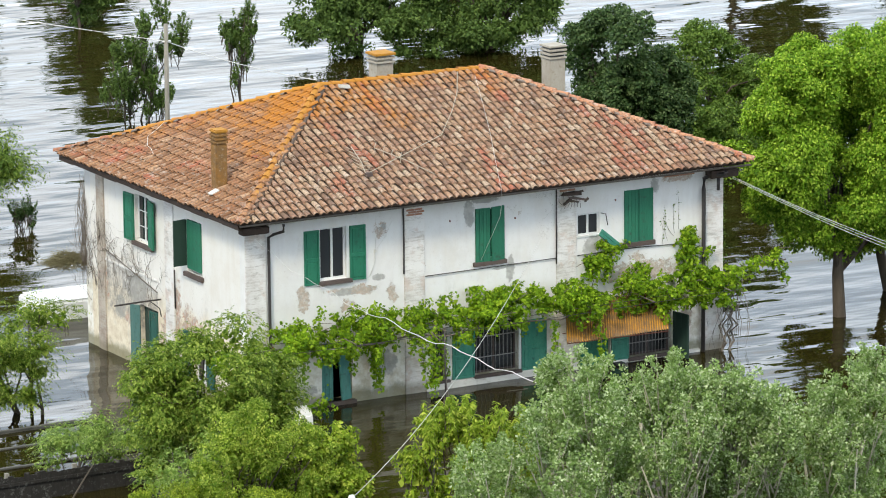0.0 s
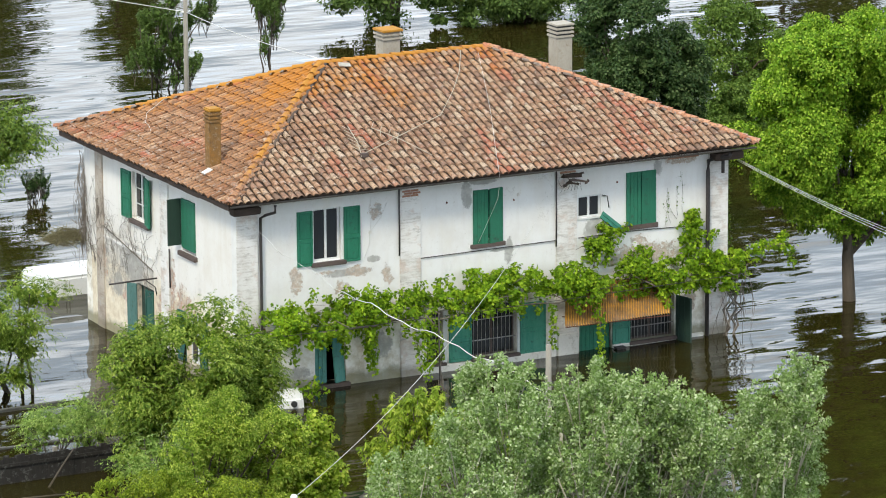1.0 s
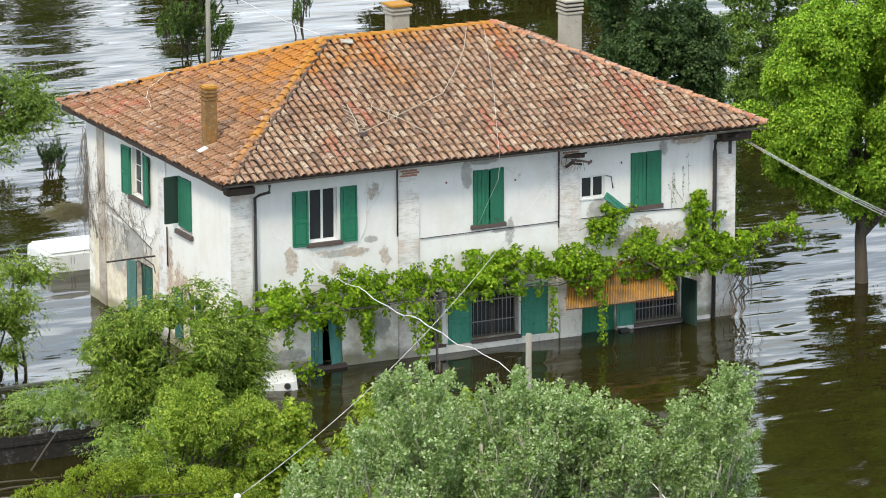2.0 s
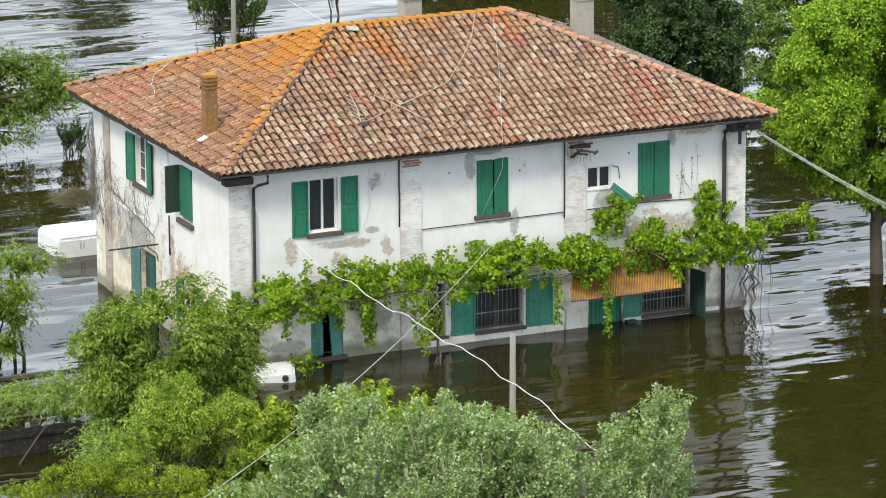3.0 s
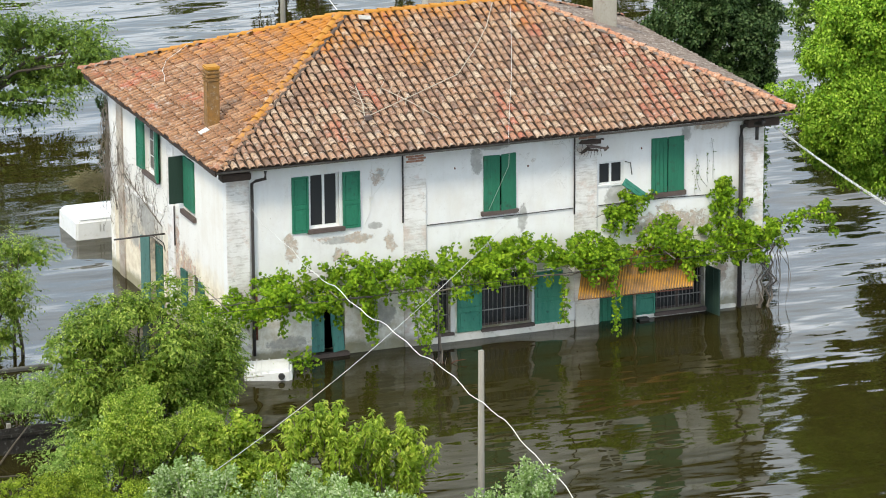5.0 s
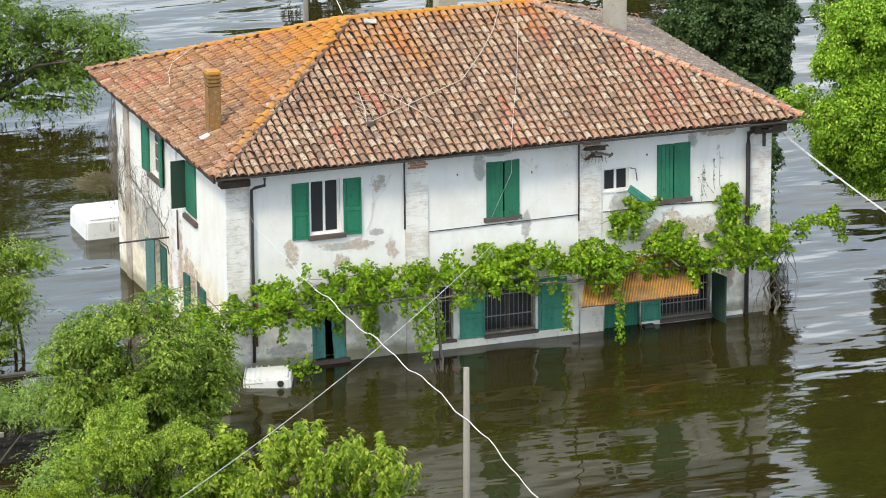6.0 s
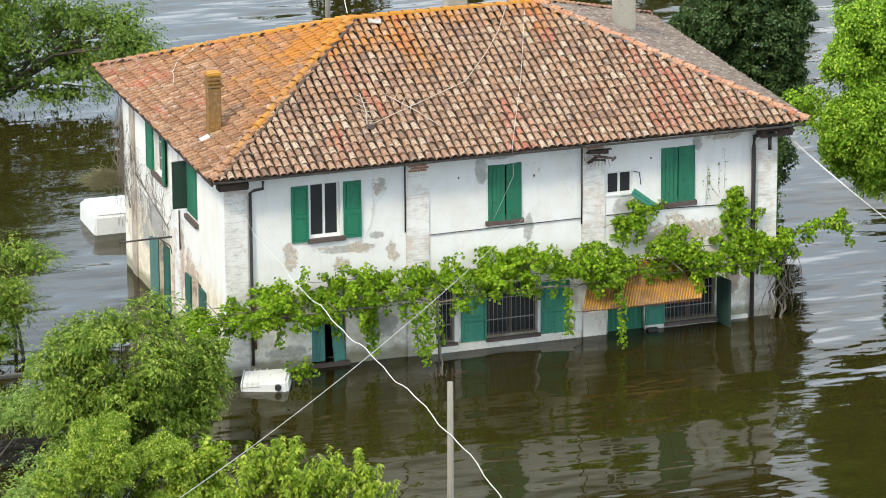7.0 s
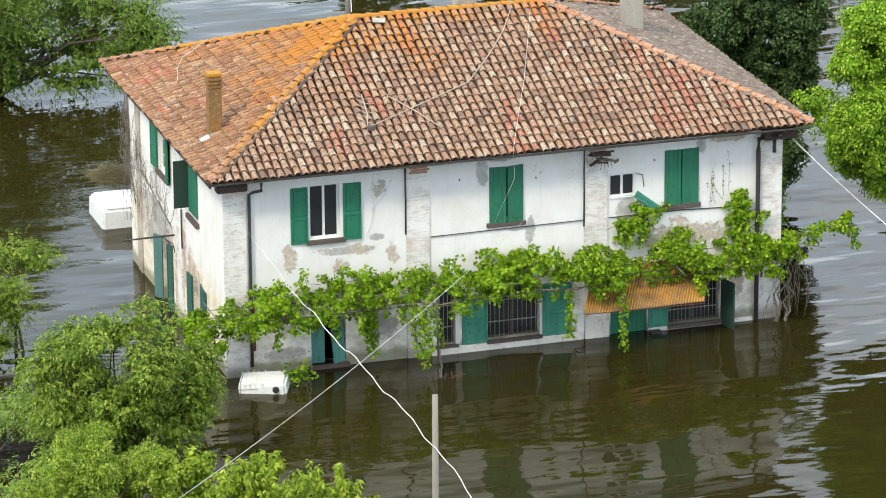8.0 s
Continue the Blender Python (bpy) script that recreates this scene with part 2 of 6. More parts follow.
def pilaster_material(name="limewashed_brick_pier", wash=((0.76, 0.75, 0.73), (0.64, 0.62, 0.585)), under=(0.42, 0.38, 0.34)):
    """Brick piers under worn limewash: thin courses show through."""
    n = Nodes(name)
    fine, big = n.noise(7, 6, 0.65), n.noise(1.2, 5, 0.6)
    courses = n.noise(2.4, 6, 0.75, stretch=(1.3, 1.3, 5.0))
    col = n.mix(n.ramp(big, (0.4, 0.0), (0.65, 1.0)), *wash)
    at = n.add("SeparateXYZ")
    n.link(n.add("NewGeometry").outputs["Position"], at.inputs[0])
    joint = n.calc("MULTIPLY", n.calc("SINE", n.calc("MULTIPLY", at.outputs[2], 84.0)), 0.02)
    worn = n.ramp(n.calc("ADD", n.calc("ADD", n.calc("MULTIPLY", courses, 0.75), joint), n.calc("MULTIPLY", big, 0.35)), (0.54, 0.0), (0.67, 0.62))
    col = n.mix(worn, col, under)
    col = n.mix(n.ramp(n.noise(1.7, 6, 0.7), (0.53, 0.0), (0.64, 0.6)), col, (0.55, 0.43, 0.36))
    col = n.mix(n.ramp(n.noise(2.8, 6, 0.75, stretch=(0.7, 0.7, 1.8)), (0.57, 0.0), (0.64, 0.65)), col, (0.38, 0.365, 0.34))
    sep = n.add("SeparateXYZ")
    n.link(n.add("NewGeometry").outputs["Position"], sep.inputs[0])
    tide = n.ramp(n.calc("SUBTRACT", n.calc("ADD", sep.outputs[2], n.calc("MULTIPLY", fine, -0.12)), 0.1), (0.0, 1.0), (0.25, 0.0))
    col = n.mix(n.calc("MULTIPLY", tide, 0.7), col, (0.16, 0.14, 0.09))
    return n.finish(col, 0.9, n.calc("SUBTRACT", fine, worn), 0.5, 0.015)


M_PIER = pilaster_material()
M_PIER_OLD = pilaster_material("bare_rendered_pier", ((0.50, 0.45, 0.38), (0.36, 0.31, 0.26)), (0.26, 0.20, 0.155))
M_GREEN = plain("green_shutter_paint", (0.006, 0.135, 0.072), (0.022, 0.185, 0.108), 4.0, 0.6, 0.45, (2.5, 2.5, 0.3), dirt=(0.014, 0.065, 0.042))
M_GREEN_OLD = plain("weathered_green_planks", (0.010, 0.125, 0.070), (0.022, 0.175, 0.10), 2.6, 0.7, 0.6, (2.5, 2.5, 0.35), dirt=(0.035, 0.055, 0.038))
M_TEAL = plain("faded_teal_paint", (0.04, 0.19, 0.17), (0.10, 0.27, 0.24), 4.0, 0.75, 0.5, (3, 3, 0.3), dirt=(0.05, 0.065, 0.055))
M_FADED = plain("weathered_green_paint", (0.025, 0.20, 0.14), (0.07, 0.28, 0.20), 4.0, 0.7, 0.5, (2, 2, 0.4), dirt=(0.022, 0.055, 0.042))
M_TEAL_PALE = plain("bleached_teal_paint", (0.05, 0.14, 0.13), (0.10, 0.20, 0.185), 4.0, 0.75, 0.5, (3, 3, 0.3), dirt=(0.05, 0.065, 0.055))
M_DARKTEAL = plain("dark_teal_paint", (0.012, 0.085, 0.065), (0.03, 0.115, 0.09), 4.0, 0.7, 0.4, (2, 2, 0.4), dirt=(0.02, 0.04, 0.033))
M_DARKGREEN = plain("dark_green_planks", (0.014, 0.038, 0.028), (0.02, 0.05, 0.036), 3.0, 0.7, 0.4, (1, 1, 0.25))
M_FRAME = plain("white_window_paint", (0.72, 0.73, 0.72), (0.60, 0.61, 0.60), 5, 0.5, 0.15)
M_PLINTH = plain("dirty_limewash", (0.74, 0.725, 0.68), (0.62, 0.60, 0.54), 2.5, 0.9, 0.4, dirt=(0.34, 0.31, 0.24))
M_FENCE = plain("blackened_planks", (0.010, 0.009, 0.008), (0.028, 0.025, 0.021), 4, 0.95, 0.5, (3, 3, 0.4), dirt=(0.16, 0.16, 0.15))
M_SILL = plain("dark_stone_sill", (0.07, 0.052, 0.045), (0.12, 0.09, 0.08), 6, 0.85)
M_PIPE = plain("dark_metal_pipe", (0.035, 0.032, 0.035), (0.07, 0.06, 0.055), 6, 0.5, 0.2, metal=0.3)
M_GUTTER = plain("weathered_zinc_gutter", (0.15, 0.135, 0.12), (0.07, 0.06, 0.052), 5, 0.6, 0.3, metal=0.2, dirt=(0.05, 0.04, 0.032))
M_BAR = plain("grey_iron_bars", (0.30, 0.30, 0.29), (0.20, 0.19, 0.18), 9, 0.6, 0.2)
M_RUST = plain("rusty_iron", (0.12, 0.035, 0.025), (0.20, 0.07, 0.04), 9, 0.85, 0.5)
M_WOOD = plain("dark_eave_wood", (0.035, 0.024, 0.019), (0.075, 0.05, 0.038), 5, 0.85, 0.5, (1, 1, 3))
M_GREYWOOD = plain("grey_weathered_wood", (0.20, 0.188, 0.16), (0.30, 0.28, 0.24), 5, 0.9, 0.5, (4, 4, 0.4))
M_CONCRETE = plain("weathered_concrete", (0.34, 0.34, 0.32), (0.44, 0.43, 0.40), 2, 0.9, 0.4, dirt=(0.18, 0.18, 0.14))
M_WETWALL = plain("wet_dark_concrete", (0.07, 0.07, 0.062), (0.11, 0.108, 0.095), 2, 0.92, 0.4, dirt=(0.045, 0.05, 0.03))
M_PLASTIC = plain("white_plastic", (0.80, 0.80, 0.79), (0.70, 0.71, 0.70), 2, 0.35, 0.1, dirt=(0.55, 0.53, 0.47))
M_BLACK = plain("black_rubber", (0.02, 0.02, 0.02), (0.035, 0.035, 0.035), 5, 0.6)
M_CABLE = plain("white_cable_sheath", (0.74, 0.73, 0.70), (0.60, 0.59, 0.56), 6, 0.6, 0.1)
M_ALU = plain("bleached_aluminium", (0.54, 0.48, 0.38), (0.38, 0.33, 0.26), 9, 0.6, 0.1)
M_CHIM_OLD = plain("lichen_covered_brick", (0.31, 0.15, 0.03), (0.13, 0.082, 0.04), 5, 0.9, 0.6, dirt=(0.38, 0.31, 0.22))
M_CHIM_GREY = plain("grey_cement_flue", (0.33, 0.30, 0.25), (0.42, 0.39, 0.33), 3, 0.9, 0.4, (1, 1, 0.5), dirt=(0.24, 0.19, 0.13))
M_CAP = plain("lichen_orange_cap", (0.46, 0.21, 0.015), (0.36, 0.18, 0.03), 5, 0.9)
M_BARK = plain("tree_bark", (0.06, 0.048, 0.036), (0.11, 0.088, 0.065), 6, 0.95, 0.8, (3, 3, 0.5))
M_PALE_BARK = plain("pale_bark", (0.36, 0.34, 0.27), (0.46, 0.43, 0.34), 6, 0.9, 0.5, (3, 3, 0.5))
M_TWIG = plain("dry_twigs", (0.13, 0.108, 0.088), (0.22, 0.19, 0.155), 9, 0.95)
M_DRY = plain("dry_straw", (0.17, 0.145, 0.08), (0.13, 0.125, 0.055), 6, 0.95)
M_OLDCABLE = plain("greyed_cable_sheath", (0.56, 0.55, 0.52), (0.44, 0.43, 0.40), 6, 0.6, 0.1)
M_SLAB = plain("grey_cement_slab", (0.50, 0.49, 0.46), (0.30, 0.27, 0.22), 7, 0.9, 0.4, dirt=(0.20, 0.14, 0.06))
M_DARK = plain("darkened_interior", (0.05, 0.048, 0.045), (0.08, 0.075, 0.07), 2, 0.95)


def awning_material():
    n = Nodes("ochre_fibreglass_sheet")
    col = n.mix(n.ramp(n.noise(2.0, 6, 0.65), (0.35, 0.0), (0.62, 1.0)), (0.62, 0.29, 0.02), (0.42, 0.19, 0.03))
    at = n.add("SeparateXYZ")
    n.link(n.add("NewGeometry").outputs["Position"], at.inputs[0])
    run = n.calc("ADD", at.outputs[0], n.calc("MULTIPLY", at.outputs[1], -0.5639))
    valley = n.calc("SINE", n.calc("MULTIPLY", n.calc("SUBTRACT", run, 10.036), 78.08))
    # valleys of the corrugation take a darker brown, broken by noise
    col = n.mix(n.calc("MULTIPLY", n.ramp(valley, (0.0, 0.85), (0.55, 0.0)), n.ramp(n.noise(1.6, 5, 0.7), (0.3, 0.4), (0.6, 1.0))), col, (0.11, 0.075, 0.04))
    col = n.mix(n.ramp(n.noise(3, 6, 0.7), (0.44, 0.0), (0.62, 0.85)), col, (0.17, 0.105, 0.055))
    return n.finish(col, 0.6, n.noise(30, 3), 0.2)


M_AWNING = awning_material()


def glass_material():
    n = Nodes("window_glass")
    b = n.bsdf
    b.inputs["Base Color"].default_value = (0.02, 0.022, 0.024, 1)
    b.inputs["Roughness"].default_value = 0.06
    b.inputs["IOR"].default_value = 1.5
    return n.mat


M_GLASS = glass_material()


def leaf_material(name, a, b, c, glow=0.3, rough=0.6, gloss=0.2):
    """Three leaf tones, one for each leaf, with some light passing through."""
    n = Nodes(name)
    rnd = n.add("NewGeometry").outputs["Random Per Island"]
    col = n.ramp(rnd, (0.0, a), (0.55, b), (1.0, c))
    col = n.mix(n.ramp(n.noise(1.5, 4, 0.6), (0.40, 0.0), (0.68, 0.55)), col, a)
    n.finish(col, rough)
    n.bsdf.inputs["Specular IOR Level"].default_value = gloss
    t = n.add("BsdfTranslucent")
    n.link(n.mix(0.25, col, (0.16, 0.26, 0.02), "ADD"), t.inputs[0])
    m = n.add("MixShader")
    m.inputs[0].default_value = glow
    n.link(n.bsdf.outputs[0], m.inputs[1])
    n.link(t.outputs[0], m.inputs[2])
    n.link(m.outputs[0], n.out.inputs[0])
    return n.mat


L_BRIGHT = leaf_material("bright_maple_leaf", (0.065, 0.16, 0.008), (0.24, 0.42, 0.022), (0.52, 0.68, 0.085), 0.32)
L_DARK = leaf_material("dark_oak_leaf", (0.022, 0.052, 0.014), (0.052, 0.10, 0.026), (0.14, 0.20, 0.075), 0.18)
L_OLIVE = leaf_material("olive_green_leaf", (0.05, 0.10, 0.013), (0.11, 0.19, 0.026), (0.22, 0.31, 0.06), 0.25)
L_FAR = leaf_material("far_tree_leaf", (0.045, 0.085, 0.018), (0.09, 0.155, 0.03), (0.17, 0.25, 0.06), 0.25)
L_BUSH = leaf_material("green_shrub_leaf", (0.06, 0.125, 0.012), (0.20, 0.30, 0.03), (0.46, 0.54, 0.11), 0.36)
L_LIME = leaf_material("lime_shrub_leaf", (0.09, 0.17, 0.016), (0.30, 0.42, 0.042), (0.62, 0.68, 0.14), 0.4)
L_YELLOW = leaf_material("yellow_green_leaf", (0.12, 0.20, 0.014), (0.32, 0.45, 0.035), (0.60, 0.65, 0.11), 0.4)
L_SILVER = leaf_material("silver_poplar_leaf", (0.125, 0.205, 0.045), (0.28, 0.41, 0.125), (0.64, 0.71, 0.45), 0.3, 0.6, 0.3)
L_FERN = leaf_material("pale_fern_leaf", (0.10, 0.18, 0.03), (0.24, 0.37, 0.07), (0.50, 0.60, 0.18), 0.32)
L_HEDGE = leaf_material("olive_hedge_leaf", (0.085, 0.14, 0.010), (0.25, 0.34, 0.022), (0.48, 0.55, 0.06), 0.36)
L_WILLOW = leaf_material("pale_willow_leaf", (0.06, 0.115, 0.018), (0.13, 0.21, 0.03), (0.29, 0.39, 0.06), 0.32)
L_VINE = leaf_material("grape_vine_leaf", (0.075, 0.165, 0.006), (0.23, 0.40, 0.014), (0.50, 0.66, 0.045), 0.42)


def water_material():
    """Turbid flood water with low wind ripples."""
    n = Nodes("turbid_flood_water")
    b = n.bsdf
    big = n.noise(0.06, 4)
    col = n.mix(n.ramp(big, (0.35, 0.0), (0.65, 1.0)), (0.0175, 0.0145, 0.0032), (0.026, 0.022, 0.0052))
    n.link(col, b.inputs["Base Color"])
    b.inputs["Roughness"].default_value = 0.03
    b.inputs["IOR"].default_value = 1.3
    swell = n.noise(0.40, 2, 0.45, vec=n.pos((0.4, 1.0, 1), (0, 0, 0.22)))
    ripple = n.noise(1.15, 2, 0.5, vec=n.pos((0.42, 1.0, 1), (0, 0, 0.12)))
    calm = n.ramp(n.noise(0.09, 3), (0.38, 0.5), (0.62, 1.0))
    h = n.calc("MULTIPLY", n.calc("ADD", n.calc("MULTIPLY", swell, 1.0), n.calc("MULTIPLY", ripple, 0.22)), calm)
    bump = n.add("Bump", Strength=1.0, Distance=0.185)
    n.link(h, bump.inputs["Height"])
    n.link(bump.outputs[0], b.inputs["Normal"])
    return n.mat


M_WATER = water_material()

# ---------------------------------------------------------------- builders


def mesh_of(name, verts, faces, material, smooth=False):
    me = bpy.data.meshes.new(name)
    me.from_pydata([tuple(v) for v in verts], [], faces)
    me.materials.append(material)
    if smooth:
        me.shade_smooth()
    return me


def put(name, me, parent=None, label=""):
    """Links a mesh modelled in world metres, under a thing or one of its parts."""
    ob = new(name, me)
    if parent is not None:
        ob.parent = parent
        ob.matrix_parent_inverse = Matrix.Translation(-parent.location) if parent.parent is None else Matrix()
    if label:
        ob["label"] = label
    return ob


def part(name, bm, material, parent, label=""):
    me = bpy.data.meshes.new(name)
    bm.normal_update()
    bm.to_mesh(me)
    bm.free()
    me.materials.append(material)
    return put(name, me, parent, label)


def thing(name, at, label, category, group=""):
    """An empty at the base of a thing; its parts are modelled in world metres."""
    e = new(name)
    e.location = at
    return tagged(e, label, category, group)


def add_box(bm, x0, x1, y0, y1, z0, z1, m=None):
    t = Matrix.Translation(((x0 + x1) / 2, (y0 + y1) / 2, (z0 + z1) / 2)) @ Matrix.Diagonal((x1 - x0, y1 - y0, z1 - z0, 1))
    bmesh.ops.create_cube(bm, size=1, matrix=(m @ t) if m else t)
    return bm


def box(x0, x1, y0, y1, z0, z1, m=None, bevel=0.0):
    bm = add_box(bmesh.new(), x0, x1, y0, y1, z0, z1, m)
    if bevel:
        bmesh.ops.bevel(bm, geom=bm.edges[:], offset=bevel, segments=2, affect="EDGES")
    return bm


def tube_arrays(points, radii, sides=6):
    """Vertices and faces of a round bar through points, tapered by radii."""
    pts = np.array(points, float)
    radii = np.broadcast_to(np.array(radii, float), (len(pts),))
    tang = np.gradient(pts, axis=0)
    tang /= np.linalg.norm(tang, axis=1, keepdims=True) + 1e-9
    ref = np.where(np.abs(tang[:, 2:3]) > 0.9, np.array([[1.0, 0, 0]]), np.array([[0, 0, 1.0]]))
    a = np.cross(tang, ref)
    a /= np.linalg.norm(a, axis=1, keepdims=True) + 1e-9
    b = np.cross(tang, a)
    ang = np.linspace(0, 2 * np.pi, sides, endpoint=False)
    ring = pts[:, None] + radii[:, None, None] * (np.cos(ang)[None, :, None] * a[:, None] + np.sin(ang)[None, :, None] * b[:, None])
    n, s = len(pts), sides
    faces = [(i * s + j, i * s + (j + 1) % s, (i + 1) * s + (j + 1) % s, (i + 1) * s + j) for i in range(n - 1) for j in range(s)]
    faces += [tuple(range(s))[::-1], tuple((n - 1) * s + j for j in range(s))]
    return ring.reshape(-1, 3), faces


def tubes(name, runs, material, parent=None, sides=6, label=""):
    """Several bars of one part in one mesh: runs of (points, radii)."""
    verts, faces, k = [], [], 0
    for pts, rad in runs:
        v, f = tube_arrays(pts, rad, sides)
        verts.append(v)
        faces += [tuple(i + k for i in q) for q in f]
        k += len(v)
    return put(name, mesh_of(name, np.concatenate(verts), faces, material, True), parent, label)


def sag(a, b, drop, n=24):
    t = np.linspace(0, 1, n)[:, None]
    p = (1 - t) * np.array(a, float) + t * np.array(b, float)
    p[:, 2] -= 4 * drop * t[:, 0] * (1 - t[:, 0])
    return p


def leaves(name, centres, size, material, rng, parent, droop=0.2, slim=0.55, outward=None, label="", face=None):
    """One folded blade of two triangles for each centre."""
    n = len(centres)
    axis = rng.normal(size=(n, 3))
    if outward is not None:
        axis += 0.9 * outward
    axis[:, 2] -= droop * 2
    axis /= np.linalg.norm(axis, axis=1, keepdims=True)
    up = rng.normal(size=(n, 3)) * (0.75 if face is None else 0.45)
    up[:, 2] += 1.0 if face is None else 0.55
    if face is not None:
        up += face
    side = np.cross(axis, up)
    side /= np.linalg.norm(side, axis=1, keepdims=True) + 1e-9
    nrm = np.cross(side, axis)
    ln = size * rng.uniform(0.65, 1.3, (n, 1))
    w = ln * slim * 0.5
    base = centres - axis * ln * 0.5
    mid = centres - nrm * ln * 0.08
    verts = np.stack([base, mid + side * w + nrm * w * 0.45, centres + axis * ln * 0.5, mid - side * w + nrm * w * 0.45], 1).reshape(-1, 3)
    k = np.arange(n)[:, None] * 4
    tri = np.concatenate([k + np.array([[0, 1, 2]]), k + np.array([[0, 2, 3]])], 1).reshape(-1, 3)
    me = bpy.data.meshes.new(name)
    me.vertices.add(len(verts))
    me.vertices.foreach_set("co", verts.astype(np.float32).ravel())
    me.loops.add(tri.size)
    me.loops.foreach_set("vertex_index", tri.astype(np.int32).ravel())
    me.polygons.add(len(tri))
    me.polygons.foreach_set("loop_start", np.arange(0, tri.size, 3, dtype=np.int32))
    me.update()
    me.validate()
    me.materials.append(material)
    return put(name, me, parent, label)


def blades(name, pos, axis, up, length, slim, material, parent, rng):
    """Folded leaf blades of two triangles, each along its own axis and facing its own way."""
    n = len(pos)
    axis = axis / (np.linalg.norm(axis, axis=1, keepdims=True) + 1e-9)
    side = np.cross(axis, up)
    side /= np.linalg.norm(side, axis=1, keepdims=True) + 1e-9
    nrm = np.cross(side, axis)
    ln = np.broadcast_to(np.asarray(length, float).reshape(-1, 1), (n, 1)) * rng.uniform(0.7, 1.25, (n, 1))
    w = ln * slim * 0.5
    mid = pos - axis * ln * 0.06 - nrm * ln * 0.05
    verts = np.stack([pos - axis * ln * 0.5, mid + side * w + nrm * w * 0.4, pos + axis * ln * 0.5 - nrm * ln * 0.08, mid - side * w + nrm * w * 0.4], 1).reshape(-1, 3)
    verts[:, 2] = np.maximum(verts[:, 2], 0.01)
    k = np.arange(n)[:, None] * 4
    tri = np.concatenate([k + np.array([[0, 1, 2]]), k + np.array([[0, 2, 3]])], 1).reshape(-1, 3)
    me = bpy.data.meshes.new(name)
    me.vertices.add(len(verts))
    me.vertices.foreach_set("co", verts.astype(np.float32).ravel())
    me.loops.add(tri.size)
    me.loops.foreach_set("vertex_index", tri.astype(np.int32).ravel())
    me.polygons.add(len(tri))
    me.polygons.foreach_set("loop_start", np.arange(0, tri.size, 3, dtype=np.int32))
    me.update()
    me.validate()
    me.materials.append(material)
    return put(name, me, parent)


def unit(v):
    return v / (np.linalg.norm(v, axis=-1, keepdims=True) + 1e-9)


def tuft_leaves(rng, heart, way, per, leaf, spread):
    """Rounded rosettes: leaves on a small dome that faces outwards and up, tips drooping."""
    n = len(heart)
    who = np.repeat(np.arange(n), per)
    crown_way = unit(way * 0.7 + np.array([0, 0, 0.75]) + rng.normal(size=(n, 3)) * 0.25)
    size = spread * rng.uniform(0.65, 1.35, (n, 1))
    d = unit(rng.normal(size=(len(who), 3)) + crown_way[who] * 0.75)
    pos = heart[who] + d * size[who] * rng.uniform(0.55, 1.12, (len(who), 1)) * np.array([1, 1, 0.8])
    axis = unit(rng.normal(size=(len(who), 3))) * 0.6 + d * 0.5 + np.array([0, 0, -0.45])
    up = d + np.array([0, 0, 0.5]) + rng.normal(size=(len(who), 3)) * 0.3
    return pos, axis, up, np.full(len(who), leaf)


def pinnate_leaves(rng, heart, way, per, leaf, spread):
    """Arching leaf stalks with a row of hanging leaflets on both sides."""
    n = len(heart)
    who = np.repeat(np.arange(n), per)
    m = len(who)
    out = unit(way[who] * np.array([1, 1, 0.2]) + rng.normal(size=(m, 3)) * np.array([0.65, 0.65, 0.2]))
    length = spread * rng.uniform(0.7, 1.4, (m, 1))
    root = heart[who] + rng.normal(size=(m, 3)) * spread * 0.28
    pairs = 6
    s = np.tile(np.linspace(0.25, 1.0, pairs), m)[:, None]
    stalk = np.repeat(np.arange(m), pairs)
    o, ln = out[stalk], length[stalk]
    pos = root[stalk] + o * ln * s + np.array([0, 0, 1.0]) * ln * (0.5 * s - 0.62 * s * s)
    tang = unit(o + np.array([0, 0, 1.0]) * (0.5 - 1.24 * s))
    lat = unit(np.cross(tang, np.array([0, 0, 1.0])))
    hand = np.where(rng.random((len(pos), 1)) < 0.5, -1.0, 1.0)
    axis = tang * 0.8 + lat * hand * 0.85 + np.array([0, 0, -0.4]) + rng.normal(size=pos.shape) * 0.25
    pos = pos + unit(axis) * leaf * 0.45
    up = o * 0.4 + np.array([0, 0, 0.9]) + rng.normal(size=pos.shape) * 0.3
    return pos, axis, up, leaf * (1.15 - 0.3 * s[:, 0])


def whorl_leaves(rng, heart, way, per, leaf, spread):
    """Upright shoots with long leaves hanging round them, thickest at the tips."""
    n = len(heart)
    lean = unit(way * np.array([0.35, 0.35, 0]) + rng.normal(size=(n, 3)) * 0.12 + np.array([0, 0, 1.0]))
    tall = spread * rng.uniform(0.7, 1.4, (n, 1))
    who = np.repeat(np.arange(n), per)
    s = rng.random((len(who), 1)) ** 0.6
    r = unit(rng.normal(size=(len(who), 3)) * np.array([1, 1, 0.1]))
    axis = r * (0.75 + 0.2 * rng.normal(size=(len(who), 1))) + np.array([0, 0, 0.35]) * (s > 0.93) - np.array([0, 0, 0.55])
    pos = heart[who] + lean[who] * tall[who] * (s - 0.35) + unit(axis) * leaf * 0.55
    return pos, axis, r * 0.3 + np.array([0, 0, 1.0]) + rng.normal(size=pos.shape) * 0.2, np.full(len(who), leaf) * (0.75 + 0.4 * s[:, 0])


